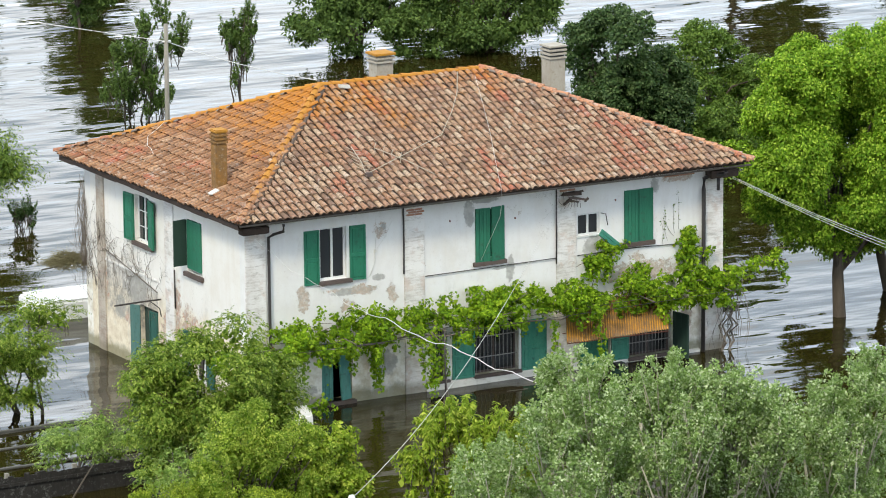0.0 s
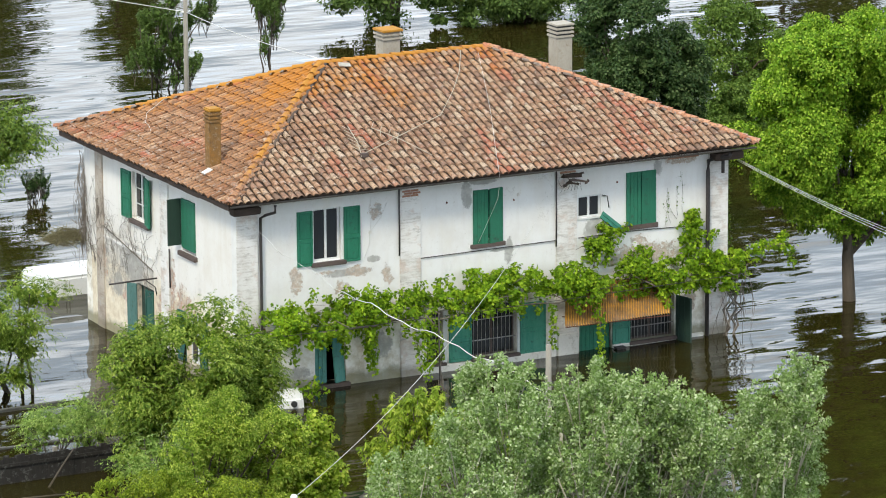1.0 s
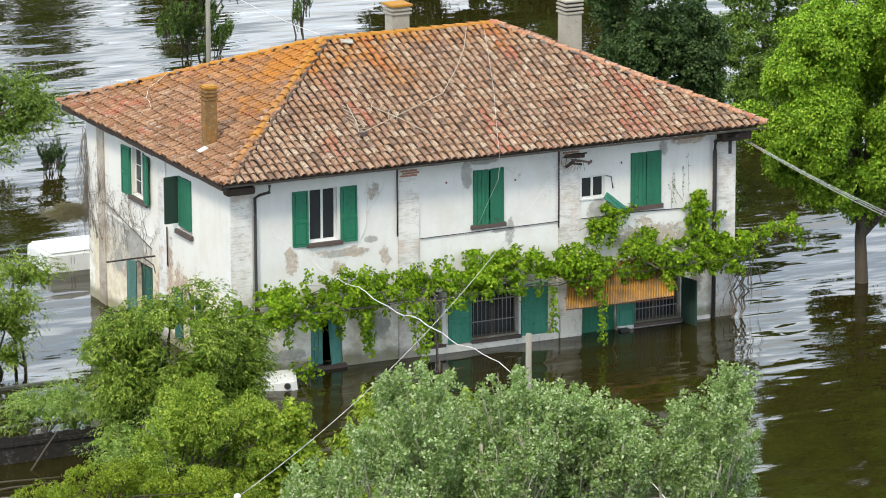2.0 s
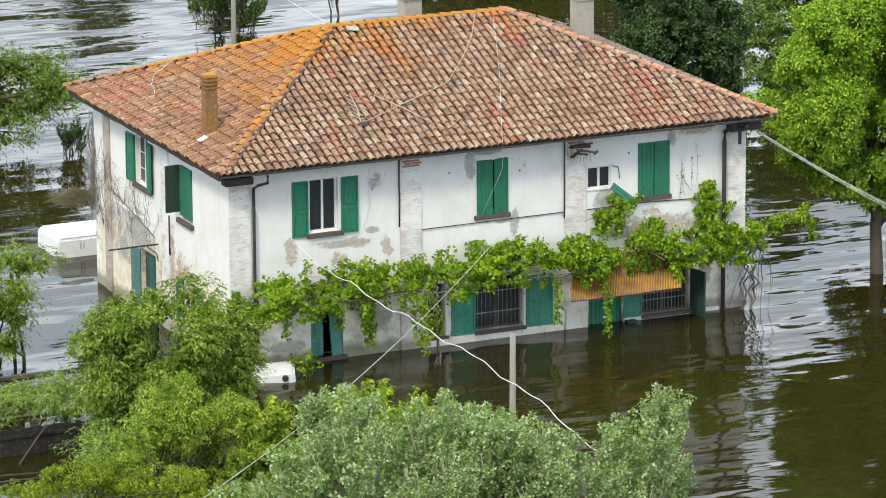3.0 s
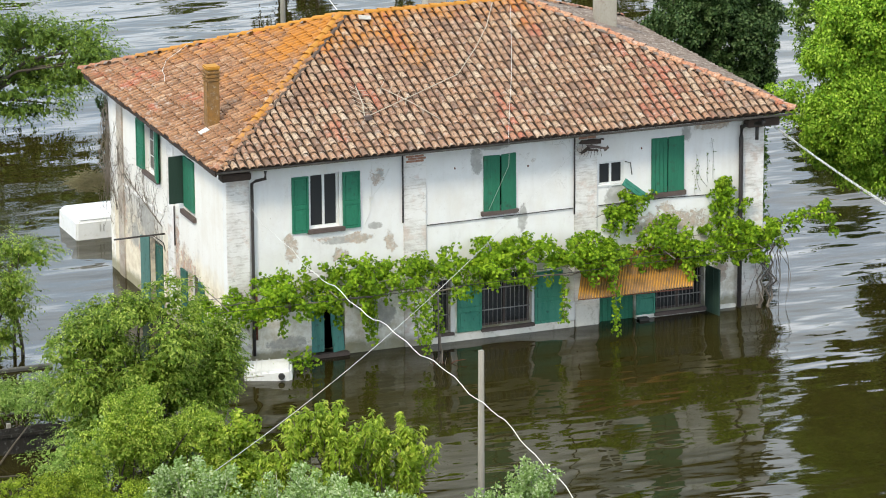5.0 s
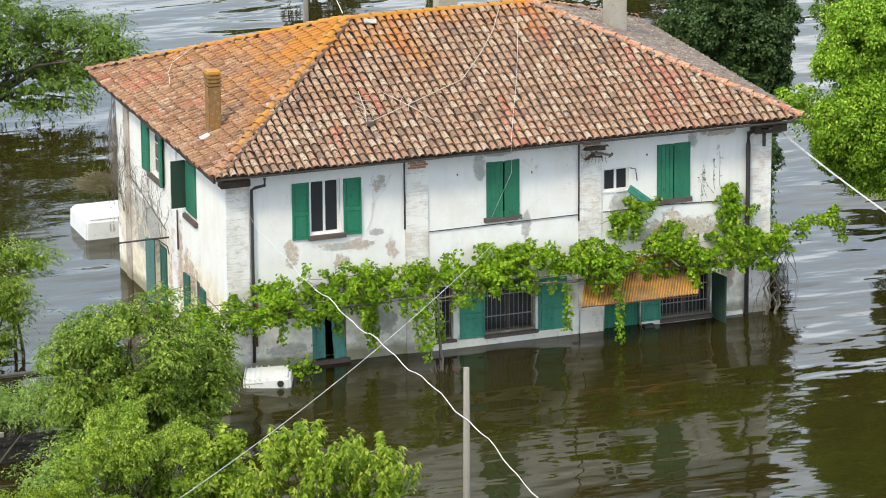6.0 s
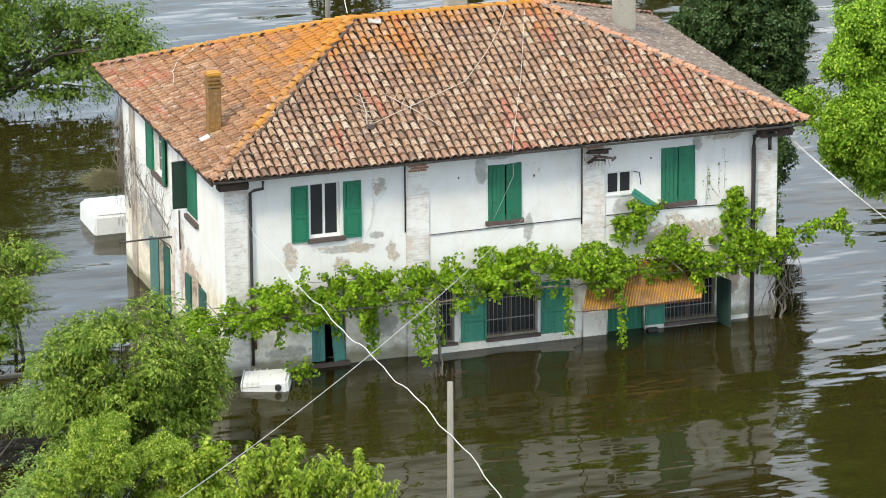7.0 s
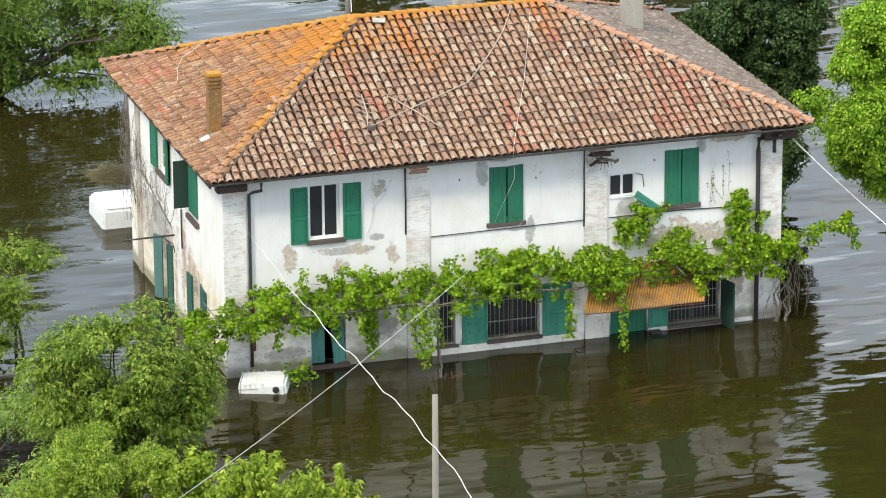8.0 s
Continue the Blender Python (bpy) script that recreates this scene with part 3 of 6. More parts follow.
def twig_leaves(rng, heart, way, per, leaf, spread):
    """Upright stems with small leaf bunches set along them on short side twigs."""
    n = len(heart)
    lean = unit(way * np.array([0.45, 0.45, 0]) + rng.normal(size=(n, 3)) * 0.18 + np.array([0, 0, 1.0]))
    bunches = 6
    owner = np.repeat(np.arange(n), bunches)
    s = np.tile(np.linspace(0.0, 1.0, bunches), n)[:, None] + rng.normal(size=(n * bunches, 1)) * 0.06
    r = unit(rng.normal(size=(n * bunches, 3)) * np.array([1, 1, 0.25]))
    reach = 0.14 * (1.15 - s) * rng.uniform(0.5, 1.5, s.shape)
    centre = heart[owner] + lean[owner] * spread * (s - 0.4) + r * reach + np.array([0, 0, 0.6]) * reach
    who = np.repeat(np.arange(len(centre)), per)
    d = unit(rng.normal(size=(len(who), 3)) + np.array([0, 0, 0.35]))
    pos = centre[who] + d * 0.1 * rng.uniform(0.4, 1.15, (len(who), 1))
    axis = d * 0.8 + unit(rng.normal(size=(len(who), 3))) * 0.6
    return pos, axis, unit(rng.normal(size=(len(who), 3))) + d * 0.6 + np.array([0, 0, 0.3]), np.full(len(who), leaf)


HABITS = {"tuft": tuft_leaves, "pinnate": pinnate_leaves, "whorl": whorl_leaves, "twig": twig_leaves}


def tree(name, at, lobes, clumps, per, leaf, material, label, category, seed, trunk=0.12, stems=1, limbs=14, habit="tuft", spread=0.2, slim=0.6,
         bark=None, group="", lump=12, inner=1.0):
    """Trunk and limbs, and a crown of leaf bunches on lumps that swell out of the given ellipsoids (centre, radii)."""
    rng = np.random.default_rng(seed)
    x, y, z0 = at
    t = thing(name, at, label, category, group)
    lob = np.array(lobes, float)
    lumps, outs = [], []
    for row in lob:
        for d in rng.normal(size=(lump, 3)):
            d = unit(d + np.array([0, 0, 0.15]))
            lumps.append(np.r_[row[:3] + d * row[3:] * rng.uniform(0.5, 0.86), row[3:] * rng.uniform(0.24, 0.42)])
            outs.append(d)
    lumps, outs = np.array(lumps), np.array(outs)
    weight = np.prod(lumps[:, 3:], 1) ** (2 / 3)
    pick = rng.choice(len(lumps), clumps, p=weight / weight.sum())
    way = unit(rng.normal(size=(clumps, 3)) + outs[pick] * 0.55 + np.array([0, 0, 0.45]))
    heart = lumps[pick, :3] + way * lumps[pick, 3:] * rng.uniform(0.75, 1.08, (clumps, 1))
    heart[:, 2] = np.maximum(heart[:, 2], 0.2)
    blades("crown", *HABITS[habit](rng, heart, way, per, leaf, spread), slim, material, t, rng)
    # larger leaves added inside the crown to block light and darken its gaps
    k = int(inner * 90)
    if k:
        seat = np.repeat(lumps, k, 0)
        core = seat[:, :3] + unit(rng.normal(size=(len(seat), 3))) * seat[:, 3:] * rng.uniform(0.1, 0.8, (len(seat), 1))
        core[:, 2] = np.maximum(core[:, 2], 0.1)
        blades("inner_foliage", core, rng.normal(size=core.shape), rng.normal(size=core.shape) + np.array([0, 0, 0.8]), leaf * 1.7, 0.75, material, t, rng)
    runs = []
    for k in range(stems):
        foot = np.array([x, y, z0]) + (0 if stems == 1 else np.r_[rng.normal(size=2) * 0.35, 0])
        goal = lob[k % len(lob), :3] + np.array([0, 0, 0.3 * lob[k % len(lob), 5]])
        h = np.linspace(0, 1, 7)[:, None]
        line = foot + (goal - foot) * h
        line[1:-1] += rng.normal(size=(5, 3)) * 0.05 * np.linalg.norm(goal - foot) * 0.2
        runs.append((line, trunk * (1 - 0.75 * h[:, 0]) * (1 if stems == 1 else 0.6)))
    tubes("trunk", runs, bark or M_BARK, t, 8)
    arms = []
    for k in rng.choice(clumps, min(limbs, clumps), replace=False):
        line = runs[k % stems][0]
        a, b = line[rng.integers(2, 5)], heart[k]
        bend = (a + b) / 2 + np.r_[rng.normal(size=2) * 0.15, 0.12 * np.linalg.norm(b - a)]
        arms.append((np.array([a, (a + bend) / 2, bend, (bend + b) / 2, b]), np.linspace(trunk * 0.35, 0.012, 5)))
    for arm in arms:
        tubes("limb", [arm], bark or M_BARK, t, 5)
    if habit in ("twig", "whorl"):
        sprigs = []
        for k in range(0, clumps, 2):
            lean = unit(way[k] * np.array([0.45, 0.45, 0]) + np.array([0, 0, 1.0]))
            sprigs.append((np.array([heart[k] - lean * spread * 1.1, heart[k] - lean * 0.2 * spread, heart[k] + lean * spread * 0.5]), np.array([0.018, 0.012, 0.004])))
        tubes("twig", sprigs, bark or M_TWIG, t, 4)["kind"] = "stuff"
    return t

# ---------------------------------------------------------------- water

bm = bmesh.new()
bmesh.ops.create_grid(bm, x_segments=1, y_segments=1, size=2500)
me = bpy.data.meshes.new("water")
bm.to_mesh(me)
bm.free()
me.materials.append(M_WATER)
tagged(new("water", me), "brown rippled flood water standing round the house", "water", kind="structure")

# ---------------------------------------------------------------- house

LX, LY, TOP = 15.36, 10.27, 5.47
EAVE, RIDGE = 5.56, 7.90
house = thing("house", (7.68, 5.13, -1.2), "two-storey whitewashed farmhouse with tiled hip roof standing in flood water", "house")


def wall_with_openings(name, length, openings, place, material, thick=0.38, low=-1.2):
    """A wall along u from 0 to length; openings (u0, u1, z0, z1) go through it. place(u, depth, z) gives the world point."""
    us = sorted({0.0, length, *(v for o in openings for v in o[:2])})
    zs = sorted({low, TOP, *(v for o in openings for v in o[2:])})

    def solid(i, j):
        if not (0 <= i < len(us) - 1 and 0 <= j < len(zs) - 1):
            return False
        u, z = (us[i] + us[i + 1]) / 2, (zs[j] + zs[j + 1]) / 2
        return not any(o[0] < u < o[1] and o[2] < z < o[3] for o in openings)

    bm = bmesh.new()

    def quad(*pts):
        bm.faces.new([bm.verts.new(place(*p)) for p in pts])

    for i in range(len(us) - 1):
        for j in range(len(zs) - 1):
            if not solid(i, j):
                continue
            a, b, c, d = us[i], us[i + 1], zs[j], zs[j + 1]
            quad((a, 0, c), (b, 0, c), (b, 0, d), (a, 0, d))
            quad((b, thick, c), (a, thick, c), (a, thick, d), (b, thick, d))
            if not solid(i - 1, j):
                quad((a, thick, c), (a, 0, c), (a, 0, d), (a, thick, d))
            if not solid(i + 1, j):
                quad((b, 0, c), (b, thick, c), (b, thick, d), (b, 0, d))
            if not solid(i, j - 1):
                quad((a, thick, c), (b, thick, c), (b, 0, c), (a, 0, c))
            if not solid(i, j + 1):
                quad((a, 0, d), (b, 0, d), (b, thick, d), (a, thick, d))
    bmesh.ops.remove_doubles(bm, verts=bm.verts[:], dist=0.0005)
    return part(name, bm, material, house)


def on_front(u, depth, z):
    return (u, depth, z)


def on_west(u, depth, z):
    return (depth, u, z)


FRONT_OPEN = [(2.28, 3.10, 3.55, 5.02), (7.2, 8.06, 3.52, 5.0), (10.5, 11.24, 3.86, 4.50), (12.1, 12.98, 3.52, 4.98),
              (2.28, 3.22, 0.10, 1.78), (5.72, 6.22, 0.26, 1.72), (7.13, 8.56, 0.26, 1.72), (10.56, 11.60, -0.9, 1.25), (12.2, 13.66, 0.12, 1.3)]
WEST_OPEN = [(6.02, 6.92, 3.68, 5.04), (2.68, 3.6, 3.42, 4.92), (5.55, 6.7, -0.6, 1.85), (2.45, 3.35, 0.3, 1.75)]
wall_front = wall_with_openings("wall", LX, FRONT_OPEN, on_front, M_FRONT)
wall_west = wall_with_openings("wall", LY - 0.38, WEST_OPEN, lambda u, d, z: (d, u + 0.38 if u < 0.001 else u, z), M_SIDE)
wall_east = wall_with_openings("wall", LY - 0.38, [], lambda u, d, z: (LX - d, u + 0.38 if u < 0.001 else u, z), M_SIDE)
wall_back = wall_with_openings("wall", LX, [], lambda u, d, z: (u, LY - d, z), M_FRONT)
wall_west["label"] = "whitewashed side wall with peeling plaster and dry creeper"
# unseen floor and partitions added in a dark colour, to keep openings dark
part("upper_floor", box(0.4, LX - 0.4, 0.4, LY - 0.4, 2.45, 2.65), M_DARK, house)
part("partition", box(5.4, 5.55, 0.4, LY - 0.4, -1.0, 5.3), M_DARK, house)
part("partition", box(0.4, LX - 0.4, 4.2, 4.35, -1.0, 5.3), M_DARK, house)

# piers of limewashed brick, a few centimetres proud of the plaster
for x0, x1 in ((-0.03, 0.60), (4.90, 5.54), (9.80, 10.46), (14.74, LX + 0.03)):
    part("pilaster", box(x0, x1, -0.045, 0.03, -1.2, 5.36, bevel=0.012), M_PIER, house, "limewashed brick pier with worn courses")
for y0, y1 in ((8.95, 9.45), (4.42, 4.98)):
    part("pilaster", box(-0.04, 0.03, y0, y1, -1.2, 5.36, bevel=0.012), M_PIER_OLD if y0 > 8 else M_PIER, house)
part("plinth", box(5.56, 9.79, -0.09, 0.02, -1.2, 0.20, bevel=0.02), M_PLINTH, house, "whitewashed plinth band along the wall foot")
part("plinth", box(11.62, 14.6, -0.08, 0.02, -1.2, 0.10, bevel=0.02), M_PLINTH, house)
part("pier", box(9.82, 10.5, -0.10, -0.046, -1.2, 0.62, bevel=0.02), M_PLINTH, house)
part("string_course", box(-0.03, 0.02, 5.55, 8.94, 2.70, 2.78, bevel=0.01), M_PIER, house)


def panelled(bm, w, h, m, planks=False):
    """A shutter leaf, w wide and h high, 4 cm thick, its hinge edge at the origin, in the plane y = 0 of m: one joined board."""
    t = 0.028
    if planks:
        n = max(2, round(w / 0.12))
        line = []
        for i in range(n):
            a, b = i * w / n, (i + 1) * w / n
            f = -t + 0.005 * (i % 2)
            line += [(a, f + 0.012), (a + 0.006, f), (b - 0.006, f)]
        line += [(w, -t + 0.01), (w, t), (0, t)]
        low = [bm.verts.new(m @ Vector((x, y, 0.006 * math.sin(40 * x)))) for x, y in line]
        top = [bm.verts.new(m @ Vector((x, y, h + 0.006 * math.sin(55 * x + 1)))) for x, y in line]
        for i in range(len(line)):
            j = (i + 1) % len(line)
            bm.faces.new((low[i], low[j], top[j], top[i]))
        bm.faces.new(low[::-1])
        bm.faces.new(top)
        bmesh.ops.recalc_face_normals(bm, faces=bm.faces[:])
        return bm
    zs = (0, h * 0.46, h)
    front = [[bm.verts.new((x, -t, z)) for x in (0, w)] for z in zs]
    back = [[bm.verts.new((x, t, z)) for x in (0, w)] for z in zs]
    leafs, rear = [], []
    for k in (0, 1):
        (a, b), (d, c) = front[k], front[k + 1]
        leafs.append(bm.faces.new((a, b, c, d)))
        (e, f), (i, g) = back[k], back[k + 1]
        rear.append(bm.faces.new((f, e, i, g)))
        bm.faces.new((e, a, d, i))
        bm.faces.new((b, f, g, c))
    bm.faces.new((back[0][0], back[0][1], front[0][1], front[0][0]))
    bm.faces.new((front[2][0], front[2][1], back[2][1], back[2][0]))
    bmesh.ops.recalc_face_normals(bm, faces=bm.faces[:])
    for faces in (leafs, rear):
        bmesh.ops.inset_individual(bm, faces=faces, thickness=0.065, depth=0.0)
        bmesh.ops.inset_individual(bm, faces=faces, thickness=0.010, depth=-0.024)
        bmesh.ops.inset_individual(bm, faces=faces, thickness=0.035, depth=0.0)
        bmesh.ops.inset_individual(bm, faces=faces, thickness=0.012, depth=0.018)
    bm.transform(m)
    return bm


def shutter(parent, origin, turn, w, h, material, planks=False, lean=0.0, label=""):
    m = Matrix.Translation(origin) @ Matrix.Rotation(radians(turn), 4, "Z") @ Matrix.Rotation(radians(lean), 4, "Y")
    return part("shutter", panelled(bmesh.new(), w, h, m, planks), material, parent, label)


def window_frame(place, u0, u1, z0, z1, depth, material=M_FRAME, mullion=True, width=0.055, label=""):
    """A fixed frame set back in the wall; the panes and bars are hung under it."""
    bm = bmesh.new()

    def bar(a, b, c, d):
        p, q = Vector(place(a, depth, c)), Vector(place(b, depth + 0.06, d))
        lo, hi = [min(i, j) for i, j in zip(p, q)], [max(i, j) for i, j in zip(p, q)]
        add_box(bm, lo[0], hi[0], lo[1], hi[1], lo[2], hi[2])

    bar(u0, u0 + width, z0, z1)
    bar(u1 - width, u1, z0, z1)
    bar(u0 + width, u1 - width, z0, z0 + width)
    bar(u0 + width, u1 - width, z1 - width, z1)
    if mullion:
        m = (u0 + u1) / 2
        bar(m - width * 0.6, m + width * 0.6, z0 + width, z1 - width)
    w = part("window", bm, material, house, label)
    cuts = [u0 + width, u1 - width] if not mullion else [u0 + width, (u0 + u1) / 2, u1 - width]
    for a, b in zip(cuts, cuts[1:]):
        p, q = Vector(place(a, depth + 0.025, z0 + width)), Vector(place(b, depth + 0.035, z1 - width))
        put_box("pane", p, q, M_GLASS, w)
    return w


def put_box(name, p, q, material, parent, label="", bevel=0.0):
    lo, hi = [min(i, j) for i, j in zip(p, q)], [max(i, j) for i, j in zip(p, q)]
    return part(name, box(lo[0], hi[0], lo[1], hi[1], lo[2], hi[2], bevel=bevel), material, parent, label)


def grille(w, place, u0, u1, z0, z1, depth, n):
    """Upright iron bars and two flats, each its own piece."""
    for i in range(n):
        u = u0 + (i + 0.5) * (u1 - u0) / n
        tubes("bar", [([place(u, depth, z0), place(u, depth, (z0 + z1) / 2), place(u, depth, z1)], 0.009)], M_BAR, w, 6)
    for z in (z0 + 0.30 * (z1 - z0), z0 + 0.72 * (z1 - z0)):
        p, q = place(u0, depth - 0.012, z), place(u1, depth + 0.012, z + 0.025)
        put_box("flat_bar", p, q, M_BAR, w)


# upper floor, front
w1 = window_frame(on_front, 2.28, 3.10, 3.55, 5.02, 0.10, label="white two-leaf window with dark glass")
put_box("sill", (2.2, -0.09, 3.42), (3.24, 0.2, 3.54), M_SILL, w1, "dark stone sill", 0.01)
shutter(w1, (2.235, -0.03, 3.47), 178, 0.46, 1.53, M_GREEN, label="green panelled shutter folded open")
shutter(w1, (3.19, -0.03, 3.47), -2, 0.48, 1.53, M_GREEN)
w2 = window_frame(on_front, 7.2, 8.06, 3.52, 5.0, 0.14)
put_box("sill", (7.1, -0.09, 3.38), (8.17, 0.2, 3.5), M_SILL, w2, "", 0.01)
shutter(w2, (7.18, -0.02, 3.49), -5, 0.45, 1.53, M_GREEN_OLD, True, label="green plank shutter standing closed")
shutter(w2, (8.10, -0.02, 3.5), 188, 0.44, 1.53, M_GREEN_OLD, True)
w3 = window_frame(on_front, 10.5, 11.24, 3.86, 4.50, 0.04, label="small white two-pane window")
put_box("sill", (10.47, -0.03, 3.82), (11.27, 0.06, 3.858), M_FRAME, w3)
shutter(w3, (11.28, -0.10, 4.0), 8, 0.20, 0.86, M_FADED, True, lean=128, label="green shutter torn loose and hanging askew")
tubes("stay", [([(11.27, -0.03, 4.46), (11.42, -0.06, 4.42), (11.44, -0.12, 4.1)], 0.014)], M_PIPE, w3)
w4 = window_frame(on_front, 12.1, 12.98, 3.52, 4.98, 0.14)
put_box("sill", (12.0, -0.09, 3.36), (13.07, 0.2, 3.49), M_SILL, w4, "", 0.01)
shutter(w4, (12.06, -0.02, 3.47), -3, 0.45, 1.53, M_GREEN_OLD, True)
shutter(w4, (13.01, -0.02, 3.47), 181, 0.47, 1.53, M_GREEN_OLD, True)

# ground floor, front
old_door = part("door", panelled(bmesh.new(), 0.36, 1.66, pose(2.30, 0.10, 0.12, 0, 0, -4), True), M_TEAL, house, "faded teal plank door standing ajar")
part("door_leaf", panelled(bmesh.new(), 0.34, 1.60, pose(3.21, 0.04, 0.12, 0, 5, 192), True), M_TEAL, old_door)
put_box("threshold", (2.2, -0.14, -0.1), (3.30, 0.3, 0.10), M_SILL, old_door, "", 0.01)
wg1 = window_frame(on_front, 5.72, 6.22, 0.26, 1.72, 0.16, M_SILL, False)
grille(wg1, on_front, 5.74, 6.20, 0.3, 1.7, 0.05, 4)
put_box("jamb", (6.225, -0.03, 0.2), (6.34, 0.1, 1.76), M_FRAME, wg1)
put_box("sill", (5.66, -0.11, 0.18), (6.3, 0.2, 0.255), M_SILL, wg1)
wg2 = window_frame(on_front, 7.13, 8.56, 0.26, 1.72, 0.18, M_SILL)
grille(wg2, on_front, 7.15, 8.54, 0.3, 1.7, 0.05, 11)
put_box("sill", (7.08, -0.13, 0.17), (8.62, 0.2, 0.255), M_SILL, wg2, "", 0.01)
put_box("jamb", (8.565, -0.03, 0.26), (8.64, 0.1, 1.72), M_FRAME, wg2)
shutter(wg2, (7.11, -0.03, 0.22), 179, 0.70, 1.34, M_FADED, label="weathered green panelled shutter folded open")
shutter(wg2, (8.65, -0.03, 0.2), -1, 0.80, 1.44, M_FADED)
part("door", panelled(bmesh.new(), 1.02, 1.95, pose(10.57, 0.12, -0.9), True), M_GREEN, house, "green plank door half under water")
wg3 = window_frame(on_front, 12.2, 13.66, 0.12, 1.3, 0.18, M_SILL)
grille(wg3, on_front, 12.22, 13.64, 0.16, 1.28, 0.05, 13)
put_box("sill", (12.15, -0.12, 0.02), (13.7, 0.2, 0.115), M_SILL, wg3, "", 0.01)
shutter(wg3, (12.18, -0.04, 0.1), 178, 0.55, 1.15, M_FADED)
shutter(wg3, (13.70, -0.04, -0.25), -78, 0.62, 1.55, M_DARKGREEN, True, label="dark green shutter standing at a right angle")
mbox = part("meter_box", box(9.58, 9.79, -0.12, 0.0, 0.20, 0.72, bevel=0.012), M_FRAME, house, "pale meter box")
part("box_door", box(9.6, 9.77, -0.127, -0.121, 0.24, 0.68), M_PLASTIC, mbox)
ins = part("bracket", box(11.62, 11.92, -0.30, -0.1, 0.02, 0.06), M_PIPE, house)
part("bracket_frame", box(11.62, 11.9, -0.31, -0.285, -0.12, 0.02), M_PIPE, ins)

# west wall
v1 = window_frame(on_west, 6.02, 6.92, 3.68, 5.04, 0.10, label="white two-leaf window with dark glass")
put_box("sill", (-0.10, 5.7, 3.55), (0.2, 7.0, 3.67), M_SILL, v1, "", 0.01)
shutter(v1, (-0.03, 6.96, 3.64), 93, 0.56, 1.36, M_GREEN)
shutter(v1, (-0.03, 5.98, 3.64), -101, 0.48, 1.36, M_GREEN)
for z in (4.1, 4.55):
    put_box("glazing_bar", (0.095, 6.08, z), (0.10, 6.86, z + 0.03), M_FRAME, v1)
v2 = window_frame(on_west, 2.68, 3.6, 3.42, 4.92, 0.12)
put_box("sill", (-0.10, 2.58, 3.28), (0.2, 3.7, 3.41), M_SILL, v2, "", 0.01)
# darker green puts the shade on this outswung leaf into its colour
shutter(v2, (-0.02, 3.62, 3.58), 181, 0.40, 1.30, M_DARKGREEN, True, label="dark green shutter swung out from the wall")
shutter(v2, (-0.02, 2.68, 3.52), 90, 0.84, 1.38, M_GREEN_OLD, True)
west_door = part("door", panelled(bmesh.new(), 0.34, 2.4, pose(-0.01, 6.70, -0.6, 0, 0, 118), True), M_TEAL_PALE, house, "faded teal door leaves standing open")
part("door_leaf", panelled(bmesh.new(), 0.42, 2.4, pose(-0.01, 5.56, -0.6, 0, 0, 96), False), M_DARKTEAL, west_door)
# dark panel added inside the opening to stand for the shade between the leaves
part("inner_door", panelled(bmesh.new(), 1.12, 2.42, pose(0.16, 5.57, -0.6, 0, 0, 90), True), M_DARKGREEN, west_door)
v3 = window_frame(on_west, 2.45, 3.35, 0.3, 1.75, 0.12)
shutter(v3, (-0.03, 3.4, 0.3), 92, 0.45, 1.4, M_DARKTEAL, True)
shutter(v3, (-0.03, 2.42, 0.3), -92, 0.45, 1.4, M_DARKTEAL, True)

# ---------------------------------------------------------------- roof
A, B, C, D = (-0.55, -0.70), (15.95, -0.70), (15.95, 11.0), (-0.55, 11.0)
P, Q = (5.05, 5.13), (10.35, 5.13)
SLOPES = {"front": (A, B, P, Q), "west": (D, A, P, P), "east": (B, C, Q, Q), "back": (C, D, Q, P)}


def lift(p, z):
    return Vector((p[0], p[1], z))


def tile_mesh(name, seed, material, length=0.43, r0=0.093, r1=0.068):
    """A half-round clay tile, open below, with the thickness of its lower edge."""
    rng = random.Random(seed)
    verts, faces, n = [], [], 6
    for y, r, drop in ((0.0, r0 - 0.016, 0.0), (0.0, r0, 0.0), (length, r1, -0.022)):
        for i in range(n + 1):
            a = math.pi * i / n
            verts.append((-r * math.cos(a) + rng.uniform(-0.003, 0.003), y + rng.uniform(-0.006, 0.006), r * 0.82 * math.sin(a) + drop))
    for k in (0, 1):
        for i in range(n):
            b = k * (n + 1) + i
            faces.append((b, b + 1, b + n + 2, b + n + 1))
    me = mesh_of(name, verts, faces, material, False)
    return me, np.array(verts), faces


TILE_STEP, TILE_ROW = 0.222, 0.315


